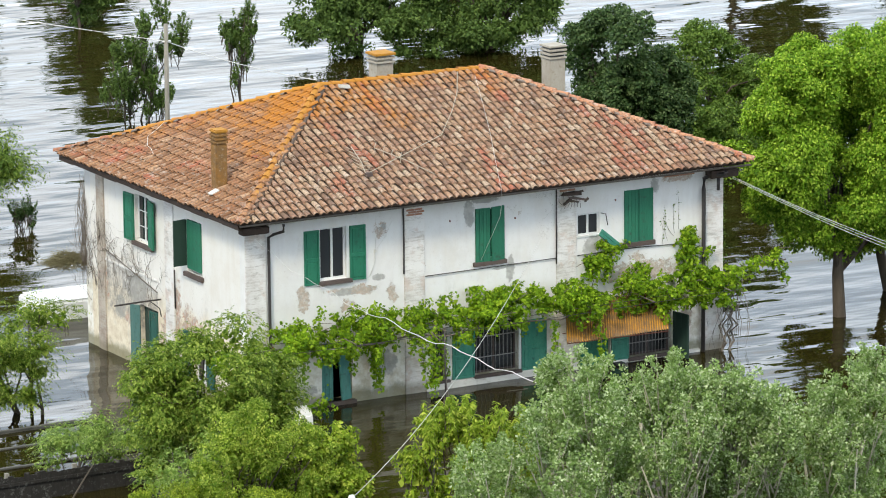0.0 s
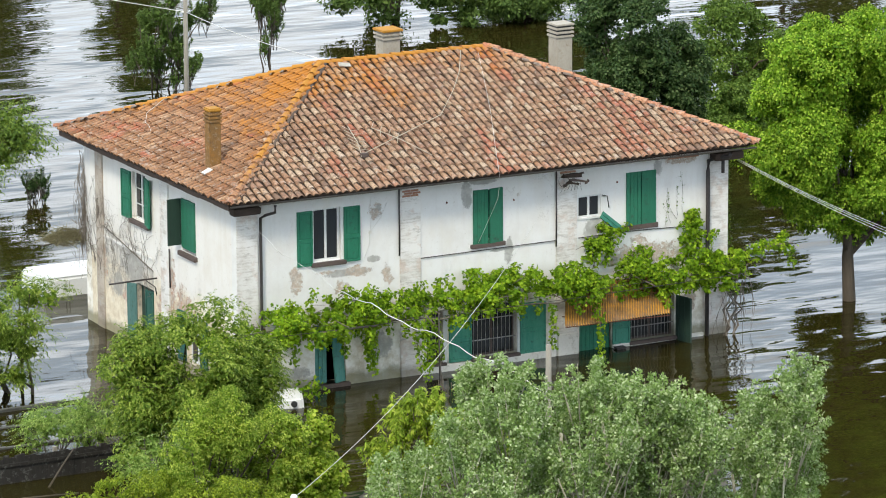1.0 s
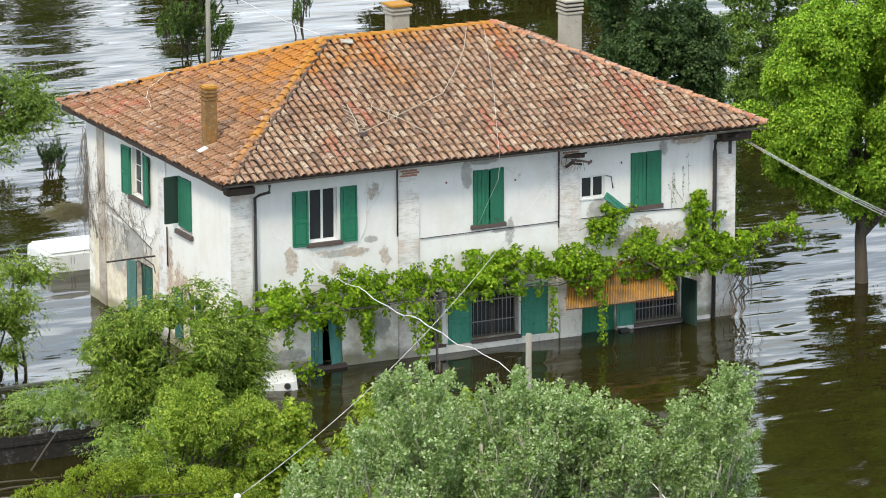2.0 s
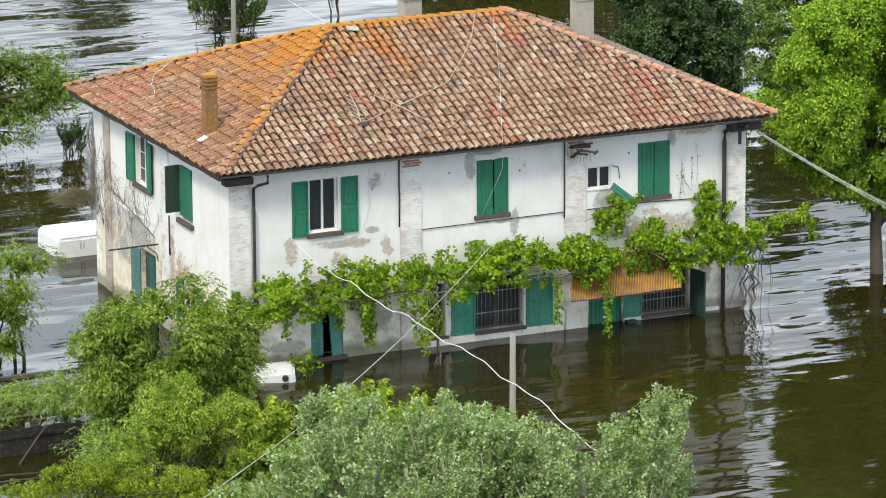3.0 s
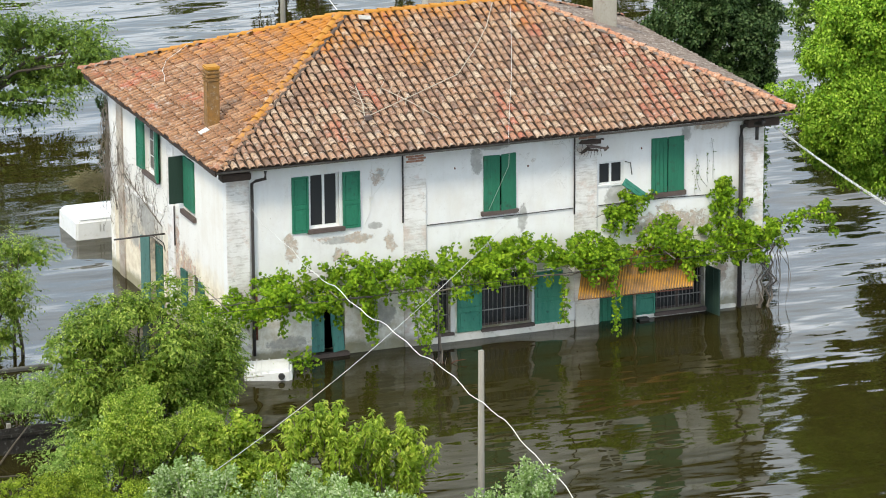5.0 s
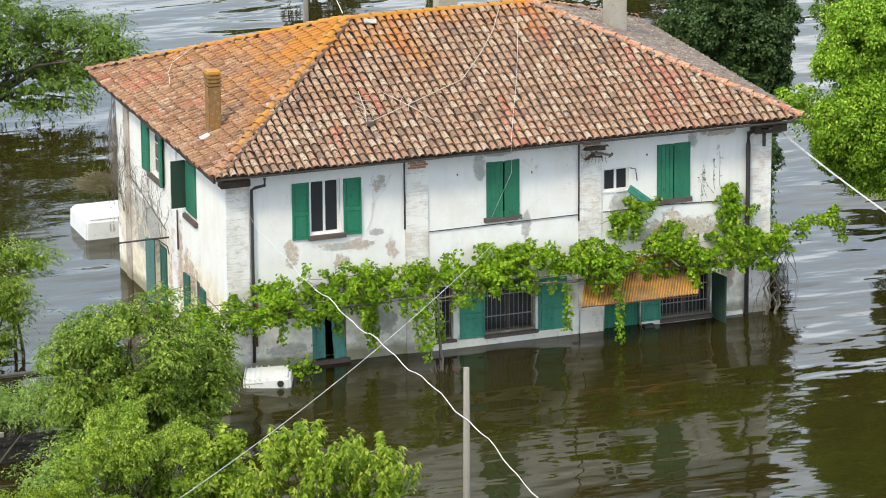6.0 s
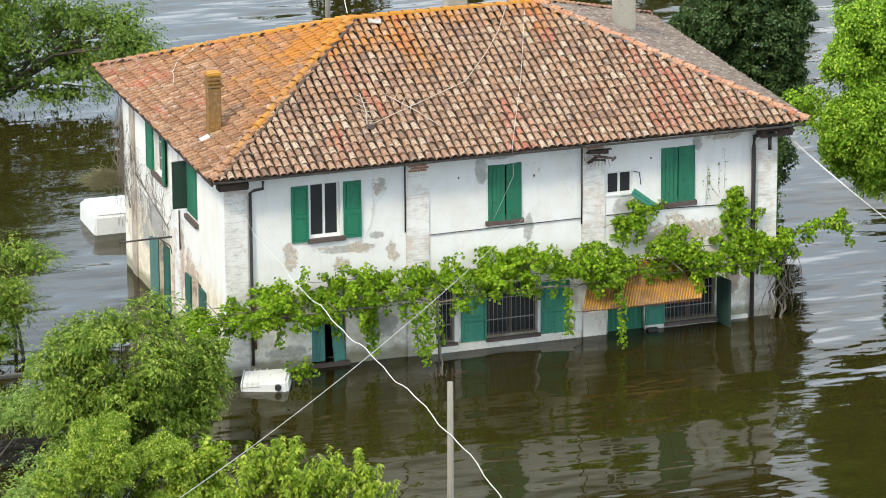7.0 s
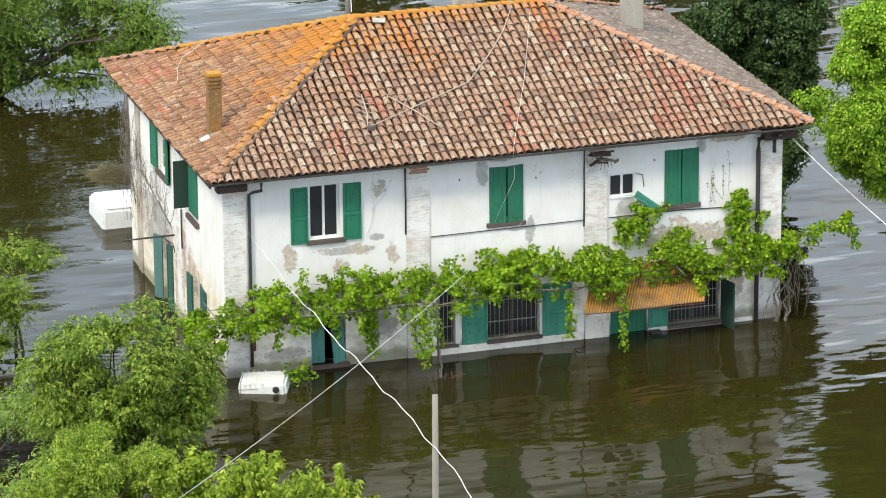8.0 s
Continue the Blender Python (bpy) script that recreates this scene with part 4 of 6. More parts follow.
def build_slope(key, one, many, singles):
    a, b, c, d = SLOPES[key]
    a3, b3, c3, d3 = lift(a, EAVE), lift(b, EAVE), lift(c, RIDGE), lift(d, RIDGE)
    u = (b3 - a3).normalized()
    n = u.cross(c3 - a3).normalized()
    v = n.cross(u)
    run, rise = (b3 - a3).length, (c3 - a3).dot(v)
    s_left, s_right = (c3 - a3).dot(u), (d3 - a3).dot(u)
    bm = bmesh.new()
    top = [bm.verts.new(p) for p in ([a3, b3, d3, c3] if (c3 - d3).length > 0.01 else [a3, b3, c3])]
    f = bm.faces.new(top)
    bmesh.ops.solidify(bm, geom=[f], thickness=0.05)
    deck = part("roof", bm, M_DECK, house)
    basis = Matrix((u, v, n)).transposed().to_4x4()
    kinds = [tile_mesh("tile", 11 + k, one) for k in range(4)] if singles else [tile_mesh("tile", 11 + k, many) for k in range(4)]
    rng = random.Random(key)
    verts, faces, k, done = [], [], 0, 0
    cols = int(run / TILE_STEP)
    for i in range(cols):
        s = (i + 0.5) * run / cols
        for j in range(int(rise / TILE_ROW) + 1):
            t = j * TILE_ROW - 0.05
            lo, hi = s_left * t / rise + 0.04, run - (run - s_right) * t / rise - 0.04
            if t > 0.05 and not lo < s < hi or t > rise - 0.18:
                continue
            m = Matrix.Translation(a3 + u * (s + rng.uniform(-0.013, 0.013)) + v * (t + rng.uniform(-0.034, 0.034)) + n * (0.046 + rng.uniform(-0.004, 0.010))) @ basis
            m = m @ Matrix.Rotation(rng.uniform(-0.035, 0.035), 4, "Z") @ Matrix.Rotation(-0.035 + rng.uniform(-0.02, 0.015), 4, "X")
            me, co, fc = kinds[rng.randrange(4)]
            if done < singles:
                ob = put("tile", me, deck)
                ob.matrix_basis = m
                done += 1
            else:
                mm = np.array(m)
                verts.append(co @ mm[:3, :3].T + mm[:3, 3])
                faces += [tuple(q + k for q in g) for g in fc]
                k += len(co)
    rest = put("tiles", mesh_of("tiles", np.concatenate(verts), faces, many), deck)
    rest["kind"] = "stuff"
    return deck


# ---------------------------------------------------------------- eaves, gutters, pipes
for x0, x1, y0, y1 in ((-0.40, 15.80, -0.48, -0.40), (-0.40, 15.80, 10.70, 10.78), (-0.40, -0.32, -0.39, 10.69), (15.72, 15.80, -0.39, 10.69)):
    part("eave_board", box(x0, x1, y0, y1, 5.46, 5.54), M_WOOD, house)
for x0, x1, y0, y1 in ((-0.31, 15.71, -0.39, 0.0), (-0.31, 0.0, 0.001, 10.69), (LX, 15.71, 0.001, 10.69)):
    part("soffit", box(x0, x1, y0, y1, 5.475, 5.50), M_WOOD, house)


for k in range(12):
    y0 = -0.55 + 0.955 * k
    dz = 0.012 * math.sin(2.1 * k)
    part("fascia_board", box(-0.50, -0.455, y0, y0 + 0.95, 5.385 + dz, 5.525), M_WOOD, house, "dark weathered board under the side eave")


def gutter(points, r=0.048):
    """An open half-round gutter along a straight eave."""
    p, q = Vector(points[0]), Vector(points[1])
    w = (q - p).normalized()
    side = w.cross(Vector((0, 0, 1)))
    verts, faces, n = [], [], 8
    for e in (p, q):
        for rr in (r, r - 0.008):
            for i in range(n + 1):
                a = math.pi * i / n
                verts.append(e + side * (rr * math.cos(a)) - Vector((0, 0, rr * math.sin(a))))
    m = n + 1
    for i in range(n):
        faces.append((i, i + 1, 2 * m + i + 1, 2 * m + i))
        faces.append((m + i + 1, m + i, 3 * m + i, 3 * m + i + 1))
    return put("gutter", mesh_of("gutter", verts, faces, M_GUTTER), house, "dark metal half-round gutter")


gutter(((-0.5, -0.70, 5.53), (15.9, -0.70, 5.49)))
corner_beam = part("corner_beam", box(-0.26, 0.55, -0.38, -0.06, 5.16, 5.36, bevel=0.025), M_WOOD, house, "dark timber corner bracket under the eave")
part("corner_beam", box(14.75, 15.68, -0.40, -0.06, 5.12, 5.34, bevel=0.015), M_WOOD, house)
tubes("downpipe", [([(0.85, -0.62, 5.42), (0.85, -0.60, 5.22), (0.70, -0.30, 5.10), (0.65, -0.10, 4.98), (0.65, -0.10, 4.6), (0.65, -0.10, 2.0), (0.65, -0.1, 0.28)], 0.042)], M_PIPE, house, 10, "thin dark downpipe")
tubes("downpipe", [([(0.74, -0.06, 1.9), (0.74, -0.06, 0.7)], 0.03)], M_RUST, house, 8, "rusty pipe")
tubes("downpipe", [([(15.1, -0.62, 5.35), (15.1, -0.55, 5.25), (14.85, -0.25, 5.2), (14.68, -0.12, 5.1), (14.67, -0.12, 4.8), (14.67, -0.12, 2), (14.67, -0.12, -1)], 0.06)], M_PIPE, house, 10, "thick dark downpipe")
tubes("downpipe", [([(15.05, -0.30, 5.1), (15.05, -0.30, 4.75)], 0.05)], M_PIPE, house, 10)
tubes("drain_pipe", [([(4.87, -0.05, 5.35), (4.87, -0.06, 4.4), (4.87, -0.05, 3.45)], 0.022)], M_PIPE, house, 8)
tubes("drain_pipe", [([(9.79, -0.06, 5.3), (9.79, -0.06, 4.2), (9.79, -0.05, 3.15)], 0.022)], M_PIPE, house, 8)
tubes("drain_pipe", [([(-0.05, 4.35, 3.3), (-0.05, 4.33, 2.2)], 0.022)], M_PIPE, house, 8)
for x0, x1, za, zb in ((5.56, 9.77, 3.30, 3.32), (10.5, 14.2, 3.31, 3.25)):
    tubes("wall_cable", [([(x0, -0.03, za), ((x0 + x1) / 2, -0.03, za + 0.01), (x1, -0.03, zb)], 0.013)], M_PIPE, house, 6)
def plank(l, w, h, m, seed):
    """A short weathered board with splintered ends."""
    r = random.Random(seed)
    bm = box(-l / 2, l / 2, -w / 2, w / 2, -h / 2, h / 2)
    bmesh.ops.subdivide_edges(bm, edges=[e for e in bm.edges if abs(e.verts[0].co.x - e.verts[1].co.x) > l * 0.5], cuts=3)
    for v in bm.verts:
        end = abs(v.co.x) > l * 0.49
        v.co += Vector((r.uniform(-0.11, 0.03) * (1 if v.co.x > 0 else -1) if end else r.uniform(-0.02, 0.02), r.uniform(-0.01, 0.01), r.uniform(-0.012, 0.012)))
    bm.transform(m)
    return bm


rot = part("rotten_beam", plank(0.62, 0.12, 0.10, pose(10.12, -0.3, 5.19, 0, 1, -5), 1), M_WOOD, house, "rotten broken eave timber")
for k, (x, y, z, a, yaw, l) in enumerate(((10.3, -0.42, 5.05, 9, -14, 0.62), (10.02, -0.34, 5.0, -24, 10, 0.45), (10.42, -0.3, 5.22, -5, 6, 0.34), (10.2, -0.36, 4.97, 14, 22, 0.5), (10.55, -0.44, 5.0, -40, 0, 0.16))):
    part("splinter", plank(l, 0.06, 0.05, pose(x, y, z, 0, a, yaw), 5 + k), M_WOOD if k % 2 else M_SILL, rot)
for k in range(7):
    x = 9.92 + 0.09 * k
    tubes("root_hair", [([(x, -0.2, 4.98), (x + 0.04, -0.18, 4.86), (x - 0.03 + 0.02 * k, -0.12, 4.70 + 0.02 * (k % 3))], 0.006)], M_WOOD, rot, 4)
loop = [(9.86 + 0.13 * math.cos(t * 0.7) + 0.02 * t, -0.14, 5.0 + 0.16 * math.sin(t * 0.7)) for t in range(9)]
tubes("loose_wire", [(loop, 0.006)], M_PIPE, rot, 5)

# exposed brick at the heads of two piers
M_BRICK = plain("old_red_brick", (0.36, 0.17, 0.11), (0.44, 0.25, 0.17), 8, 0.9, 0.5)
brick_me = mesh_of("brick", *(lambda b: ([v.co[:] for v in b.verts], [tuple(v.index for v in f.verts) for f in b.faces]))(box(-0.12, 0.12, -0.03, 0.03, -0.027, 0.027, bevel=0.006)), M_BRICK)
for x0, z0, nx, nz in ((4.96, 5.10, 2, 3), (9.9, 5.24, 2, 1), (13.4, 5.27, 4, 1)):
    for j in range(nz):
        for i in range(nx):
            put("brick", brick_me, wall_front).matrix_basis = pose(x0 + 0.13 + 0.255 * i + 0.06 * (j % 2), -0.035 if x0 < 11 else 0.0, z0 + 0.068 * j, 0, 0, random.uniform(-1.5, 1.5))

# ---------------------------------------------------------------- chimneys (parts of the house)
chim = part("chimney", box(0.23, 0.57, 2.14, 2.48, 5.9, 7.22, bevel=0.02), M_CHIM_OLD, house, "brick chimney covered in yellow-brown lichen")
for k in range(3):
    part("chimney_band", box(0.205, 0.595, 2.115, 2.505, 7.225 + 0.10 * k, 7.285 + 0.10 * k, bevel=0.012), M_CHIM_OLD, chim)
    part("chimney_band", box(0.24, 0.56, 2.15, 2.47, 7.286 + 0.10 * k, 7.324 + 0.10 * k), M_CHIM_OLD, chim)
part("chimney_cap", box(0.20, 0.60, 2.11, 2.51, 7.526, 7.62, bevel=0.03), M_CAP, chim, "rounded cap yellow with lichen")
part("flashing", box(-0.13, 0.13, -0.12, 0.12, 0, 0.03, pose(0.06, 2.0, 5.93, 0, -22.6)), M_PLINTH, chim, "white slab leaning at the chimney foot")
back_chim = part("chimney", box(9.43, 9.98, 9.73, 10.28, 5.5, 7.42, bevel=0.02), M_CHIM_GREY, house, "grey cement chimney with orange lichen cap")
for z in (7.425, 7.54):
    part("chimney_band", box(9.38, 10.03, 9.68, 10.33, z, z + 0.06, bevel=0.012), M_CHIM_GREY, back_chim)
    part("chimney_band", box(9.46, 9.95, 9.76, 10.25, z + 0.061, z + 0.114), M_CHIM_GREY, back_chim)
part("chimney_cap", box(9.36, 10.05, 9.66, 10.35, 7.66, 7.73, bevel=0.015), M_CAP, back_chim)
east_chim = part("chimney", box(12.93, 13.45, 5.53, 6.05, 6.3, 7.85, bevel=0.02), M_CHIM_GREY, house, "tall grey cement chimney with ringed head")
for k in range(3):
    part("chimney_band", box(12.89, 13.49, 5.49, 6.09, 7.855 + 0.115 * k, 7.92 + 0.115 * k, bevel=0.015), M_CHIM_GREY, east_chim)
    part("chimney_band", box(12.96, 13.42, 5.56, 6.02, 7.921 + 0.115 * k, 7.969 + 0.115 * k), M_BLACK, east_chim)
part("chimney_cap", box(12.88, 13.5, 5.48, 6.1, 8.20, 8.26, bevel=0.02), M_CHIM_GREY, east_chim)

# ---------------------------------------------------------------- corrugated awning over the green door


def corrugated():
    verts, faces, nx, ny = [], [], 168, 6
    for j in range(ny + 1):
        t = j / ny
        for i in range(nx + 1):
            s = i / nx
            x = 9.32 + 3.38 * s + 0.75 * (1 - t)
            y = -0.06 - 1.33 * t
            z = 2.00 - 0.78 * t - 0.06 * s + 0.022 * math.sin(2 * math.pi * s * 42) - 0.03 * math.sin(3.1 * s + 1) * t
            verts.append((x, y, z))
    top = len(verts)
    verts += [(x, y, z - 0.008) for x, y, z in verts]
    w = nx + 1
    for j in range(ny):
        for i in range(nx):
            a = j * w + i
            faces.append((a, a + w, a + w + 1, a + 1))
            faces.append((top + a, top + a + 1, top + a + w + 1, top + a + w))
    for i in range(nx):
        a = ny * w + i
        faces.append((a, a + top, a + top + 1, a + 1))
    return verts, faces


awning = thing("awning", (11.4, 0, 1.3), "ochre corrugated fibreglass awning over the green door", "awning")
put("sheet", mesh_of("sheet", *corrugated(), M_AWNING, True), awning)
for x in (9.6, 11.1, 12.5):
    tubes("strut", [([(x + 0.4, -0.02, 1.1), (x + 0.2, -0.6, 1.25), (x, -1.3, 1.17)], 0.016)], M_RUST, awning)
tubes("rail", [([(9.35, -1.36, 1.165), (11, -1.36, 1.14), (12.7, -1.36, 1.11)], 0.016)], M_RUST, awning)

# ---------------------------------------------------------------- grape vine on its pergola
pergola = thing("pergola", (6.5, -1.5, -1.2), "dark iron pergola posts and wires carrying the vine", "pergola")
for x in (5.2,):
    tubes("post", [([(x, -1.75, -1.2), (x, -1.75, 0.8), (x, -1.72, 2.12)], 0.022)], M_PIPE, pergola, 8)
for y in (-0.5, -1.15, -1.72):
    tubes("wire", [(sag((-1.0, y, 2.1), (15.0, y, 2.14), 0.06, 12), 0.008)], M_PIPE, pergola, 5)
for x in (-0.6, 2.4, 5.25, 9.0, 12.0, 14.6):
    tubes("rail", [([(x, -0.02, 2.16), (x, -0.9, 2.15), (x, -1.74, 2.12)], 0.014)], M_TWIG, pergola, 6)

# stretches of foliage: x from, x to, y from, y to, z low, z high
VINE = ((-1.3, 0.4, -1.5, -0.1, 1.35, 2.25), (0.3, 2.6, -1.7, -0.2, 1.68, 2.50), (2.4, 4.9, -1.7, -0.15, 1.98, 2.60), (4.8, 7.0, -1.7, -0.2, 1.98, 2.65), (6.8, 8.4, -1.6, -0.15, 1.98, 2.95),
        (8.3, 10.6, -1.7, -0.15, 1.93, 2.65), (10.3, 13.0, -1.1, -0.1, 1.98, 2.55), (12.6, 15.2, -1.3, -0.1, 1.55, 2.60), (10.75, 11.6, -0.3, -0.05, 2.5, 3.6), (13.8, 14.45, -0.3, -0.05, 2.4, 3.8),
        (15.0, 16.6, -0.5, 0.2, 1.7, 2.6), (16.9, 17.8, -0.3, 0.3, 2.1, 2.5))
vine = thing("grape_vine", (5.2, -1.6, -0.5), "leafy green grape vine trained along the front of the house", "vine")
rng = np.random.default_rng(5)
spots, wood, faces_out = [], [], []
for x0, x1, y0, y1, z0, z1 in VINE:
    vol = (x1 - x0) * (z1 - z0) * (0.55 + 0.45 * (y1 - y0))
    n = int((25 if x0 < 14.9 else 7) * vol) + 5
    c = np.stack([rng.uniform(x0, x1, n), rng.uniform(y0, y1, n), z0 + (z1 - z0 - 0.08) * rng.beta(1.6, 1.5, n)], 1)
    c[:, 2] += 0.12 * np.sin(c[:, 0] * 2.3) + 0.07 * np.sin(c[:, 0] * 6.1 + 1) + rng.normal(size=n) * 0.06
    for p in c:
        k = rng.integers(34, 66)
        ball = rng.normal(size=(k, 3))
        ball /= np.linalg.norm(ball, axis=1, keepdims=True)
        ball[:, 2] = np.where(rng.random(k) < 0.7, np.abs(ball[:, 2]), ball[:, 2])
        faces_out.append(ball)
        spots.append(p + ball * np.array([0.20, 0.18, 0.16]) * rng.uniform(0.55, 1.25) * (0.5 + 0.6 * rng.random((k, 1))))
    for _ in range(int(4 * (x1 - x0)) + 1):
        p = c[rng.integers(n)]
        q = p + rng.normal(size=3) * np.array([0.5, 0.2, 0.12])
        wood.append((np.array([p, (p + q) / 2 + rng.normal(size=3) * 0.05, q]), np.array([0.012, 0.01, 0.006])))
# shoots hanging from the pergola or climbing the wall
strands = [[(10.9, -0.15, 2.4), (11.1, -0.12, 2.9), (11.5, -0.1, 3.3), (12.1, -0.1, 3.55)], [(11.3, -0.12, 2.5), (11.6, -0.1, 3.0), (11.9, -0.1, 3.45)], [(11.9, -0.12, 2.5), (12.4, -0.1, 2.85), (12.8, -0.1, 2.7)],
           [(14.0, -0.12, 2.4), (14.15, -0.1, 3.0), (14.0, -0.1, 3.75)], [(14.3, -0.15, 2.4), (14.35, -0.1, 2.9), (14.2, -0.1, 3.4)], [(14.6, -0.15, 2.5), (14.75, -0.15, 2.9), (14.9, -0.15, 3.1)],
           [(3.75, -0.5, 2.0), (3.7, -0.45, 1.2), (3.78, -0.4, 0.5)], [(3.66, -0.5, 2.0), (3.72, -0.45, 1.3), (3.68, -0.4, 0.75)], [(4.75, -1.6, 2.0), (4.95, -1.65, 1.3), (5.05, -1.6, 0.7)], [(3.85, -0.42, 2.0), (3.86, -0.4, 1.2), (3.9, -0.36, 0.35)], [(3.58, -0.5, 2.0), (3.6, -0.45, 1.5), (3.66, -0.4, 1.0)], [(5.1, -1.6, 2.0), (5.25, -1.6, 1.4), (5.3, -1.6, 0.9)], [(4.6, -1.5, 2.0), (4.62, -1.5, 1.5), (4.75, -1.5, 0.6)], [(1.0, -1.3, 1.8), (1.05, -1.35, 1.4), (1.0, -1.3, 1.15)], [(8.9, -1.4, 1.9), (8.95, -1.4, 1.2), (8.9, -1.4, 0.6)], [(2.55, -1.2, 1.9), (2.6, -1.2, 1.5), (2.62, -1.2, 1.2)], [(4.85, -1.6, 2.0), (4.8, -1.65, 1.2), (4.95, -1.6, 0.3)], [(10.35, -1.5, 1.6), (10.4, -1.5, 0.9), (10.4, -1.45, 0.15)], [(10.6, -0.9, 2.1), (10.5, -1.1, 1.75), (10.3, -1.3, 1.4)], [(12.7, -0.8, 2.1), (12.6, -1.0, 1.7), (12.75, -1.2, 1.35)],
           [(-0.5, -0.8, 1.8), (-0.9, -0.9, 1.3), (-1.0, -0.9, 0.9)], [(15.4, -0.3, 2.3), (16.1, -0.2, 2.45), (16.8, 0.0, 2.4), (17.7, 0.0, 2.2)], [(17.3, 0.0, 2.3), (17.5, 0.0, 2.0), (17.6, 0.0, 1.7)]]
for _ in range(60):
    x = rng.uniform(-0.6, 14.9)
    y = rng.uniform(-1.75, -0.6) if x < 10.4 else rng.uniform(-1.1, -0.3)
    z = rng.uniform(1.9, 2.3)
    strands.append([(x, y, z), (x + rng.normal() * 0.08, y - 0.05, z - 0.2), (x + rng.normal() * 0.14, y - 0.03, z - rng.uniform(0.2, 0.6))])
for _ in range(45):
    x, y, z = rng.uniform(0.2, 14.8), rng.uniform(-1.4, -0.3), rng.uniform(2.3, 2.6)
    strands.append([(x, y, z), (x + rng.normal() * 0.15, y, z + 0.15), (x + rng.normal() * 0.25, y, z + rng.uniform(0.15, 0.42))])
for way in strands:
    way = np.array(way)
    k = int(75 * np.linalg.norm(np.diff(way, axis=0), axis=1).sum()) + 12
    t = np.sort(rng.random(k)) * (len(way) - 1)
    i = np.minimum(t.astype(int), len(way) - 2)
    on = way[i] + (way[i + 1] - way[i]) * (t - i)[:, None]
    ball = rng.normal(size=(k, 3))
    ball /= np.linalg.norm(ball, axis=1, keepdims=True)
    ball[:, 1] -= 0.4
    spots.append(on + ball * np.array([0.12, 0.1, 0.1]))
    faces_out.append(ball)
    wood.append((way, np.linspace(0.012, 0.005, len(way))))
spots, faces_out = np.concatenate(spots), np.concatenate(faces_out)
aim = unit(rng.normal(size=spots.shape) + np.array([0, -0.35, -0.75]))
up = unit(faces_out + np.array([0, -0.25, 0.65]) + rng.normal(size=spots.shape) * 0.35)
across = unit(np.cross(aim, up))
for turn, size in ((0.0, 0.088), (0.95, 0.072), (-0.95, 0.072)):
    lobe = unit(aim + across * turn)
    blades("foliage", spots + lobe * size * 0.45, lobe, up, size, 0.72, L_VINE, vine, rng)
for x in (5.3, 15.15, 15.3, 15.42, 15.6):
    y = -1.6 if x < 10 else -0.35
    pts = [(x, y, -1.0)] + [(x + rng.normal() * 0.08, y + rng.normal() * 0.07, z) for z in np.linspace(-0.2, 1.7, 9)] + [(x + rng.normal() * 0.15, y + 0.1, 2.1)]
    wood.append((np.array(pts), np.linspace(0.04, 0.018, 11)))
wood.append((np.array([(15.3, -0.3, 2.2), (16.2, -0.05, 2.3), (17.0, 0.0, 2.38), (17.6, 0.02, 2.36)]), np.array([0.05, 0.045, 0.035, 0.02])))
line = np.stack([np.linspace(0.4, 9.8, 16), -1.2 + 0.2 * np.sin(np.arange(16) * 1.3), 1.92 + 0.05 * np.sin(np.arange(16) * 2.1)], 1)
wood.append((line, np.linspace(0.035, 0.02, 16)))
tubes("stem", wood, M_TWIG, vine, 5)

hanging = []
rng = np.random.default_rng(9)
for k in range(24):
    a = np.array([15.3 + rng.uniform(-0.3, 0.6), rng.uniform(-0.6, 0.1), rng.uniform(0.5, 2.2)])
    length, bow, turn = rng.uniform(0.7, 1.7), rng.normal() * 0.25, rng.uniform(0, 6)
    pts = [a + np.array([bow * math.sin(2.6 * s) + 0.05 * math.sin(7 * s + turn), 0.06 * math.cos(5 * s + turn), -length * s]) for s in np.linspace(0, 1, 9)]
    hanging.append((np.array(pts), np.linspace(0.011, 0.004, 9)))
dead = thing("dead_creeper", (15.3, -0.3, -0.4), "bare hanging vine stems at the house corner", "creeper")
for run in hanging:
    tubes("twig", [run], M_TWIG, dead, 4)

rng = np.random.default_rng(17)
stems = thing("dead_wall_stems", (13.6, -0.03, 2.6), "thin dead vine stems clinging to the front wall", "creeper")
bits = []
for k in range(5):
    at = np.array([13.45 + 0.13 * k, -0.025, 3.3 + 0.1 * k])
    sway, tall = rng.uniform(0, 6), rng.uniform(0.5, 1.3)
    pts = np.array([at + np.array([0.10 * math.sin(3 * s + sway) - 0.25 * s, 0, tall * s]) for s in np.linspace(0, 1, 10)])
    tubes("twig", [(pts, np.linspace(0.005, 0.003, 10))], M_TWIG, stems, 4)
    bits.append(pts[rng.integers(2, 10, 9)] + rng.normal(size=(9, 3)) * np.array([0.03, 0.004, 0.03]) - np.array([0, 0.015, 0]))
leaves("foliage", np.concatenate(bits), 0.055, L_OLIVE, rng, stems, 0.3, 0.7)
part("stone_shelf", box(1.15, 1.75, -0.28, 0.0, 1.42, 1.56, bevel=0.03), M_SILL, house, "dark stone shelf on the front wall")
for x, z in ((8.45, 4.6), (6.35, 4.75), (11.75, 4.75)):
    part("wall_hook", box(x, x + 0.025, -0.04, 0.0, z, z + 0.05), M_RUST, house)

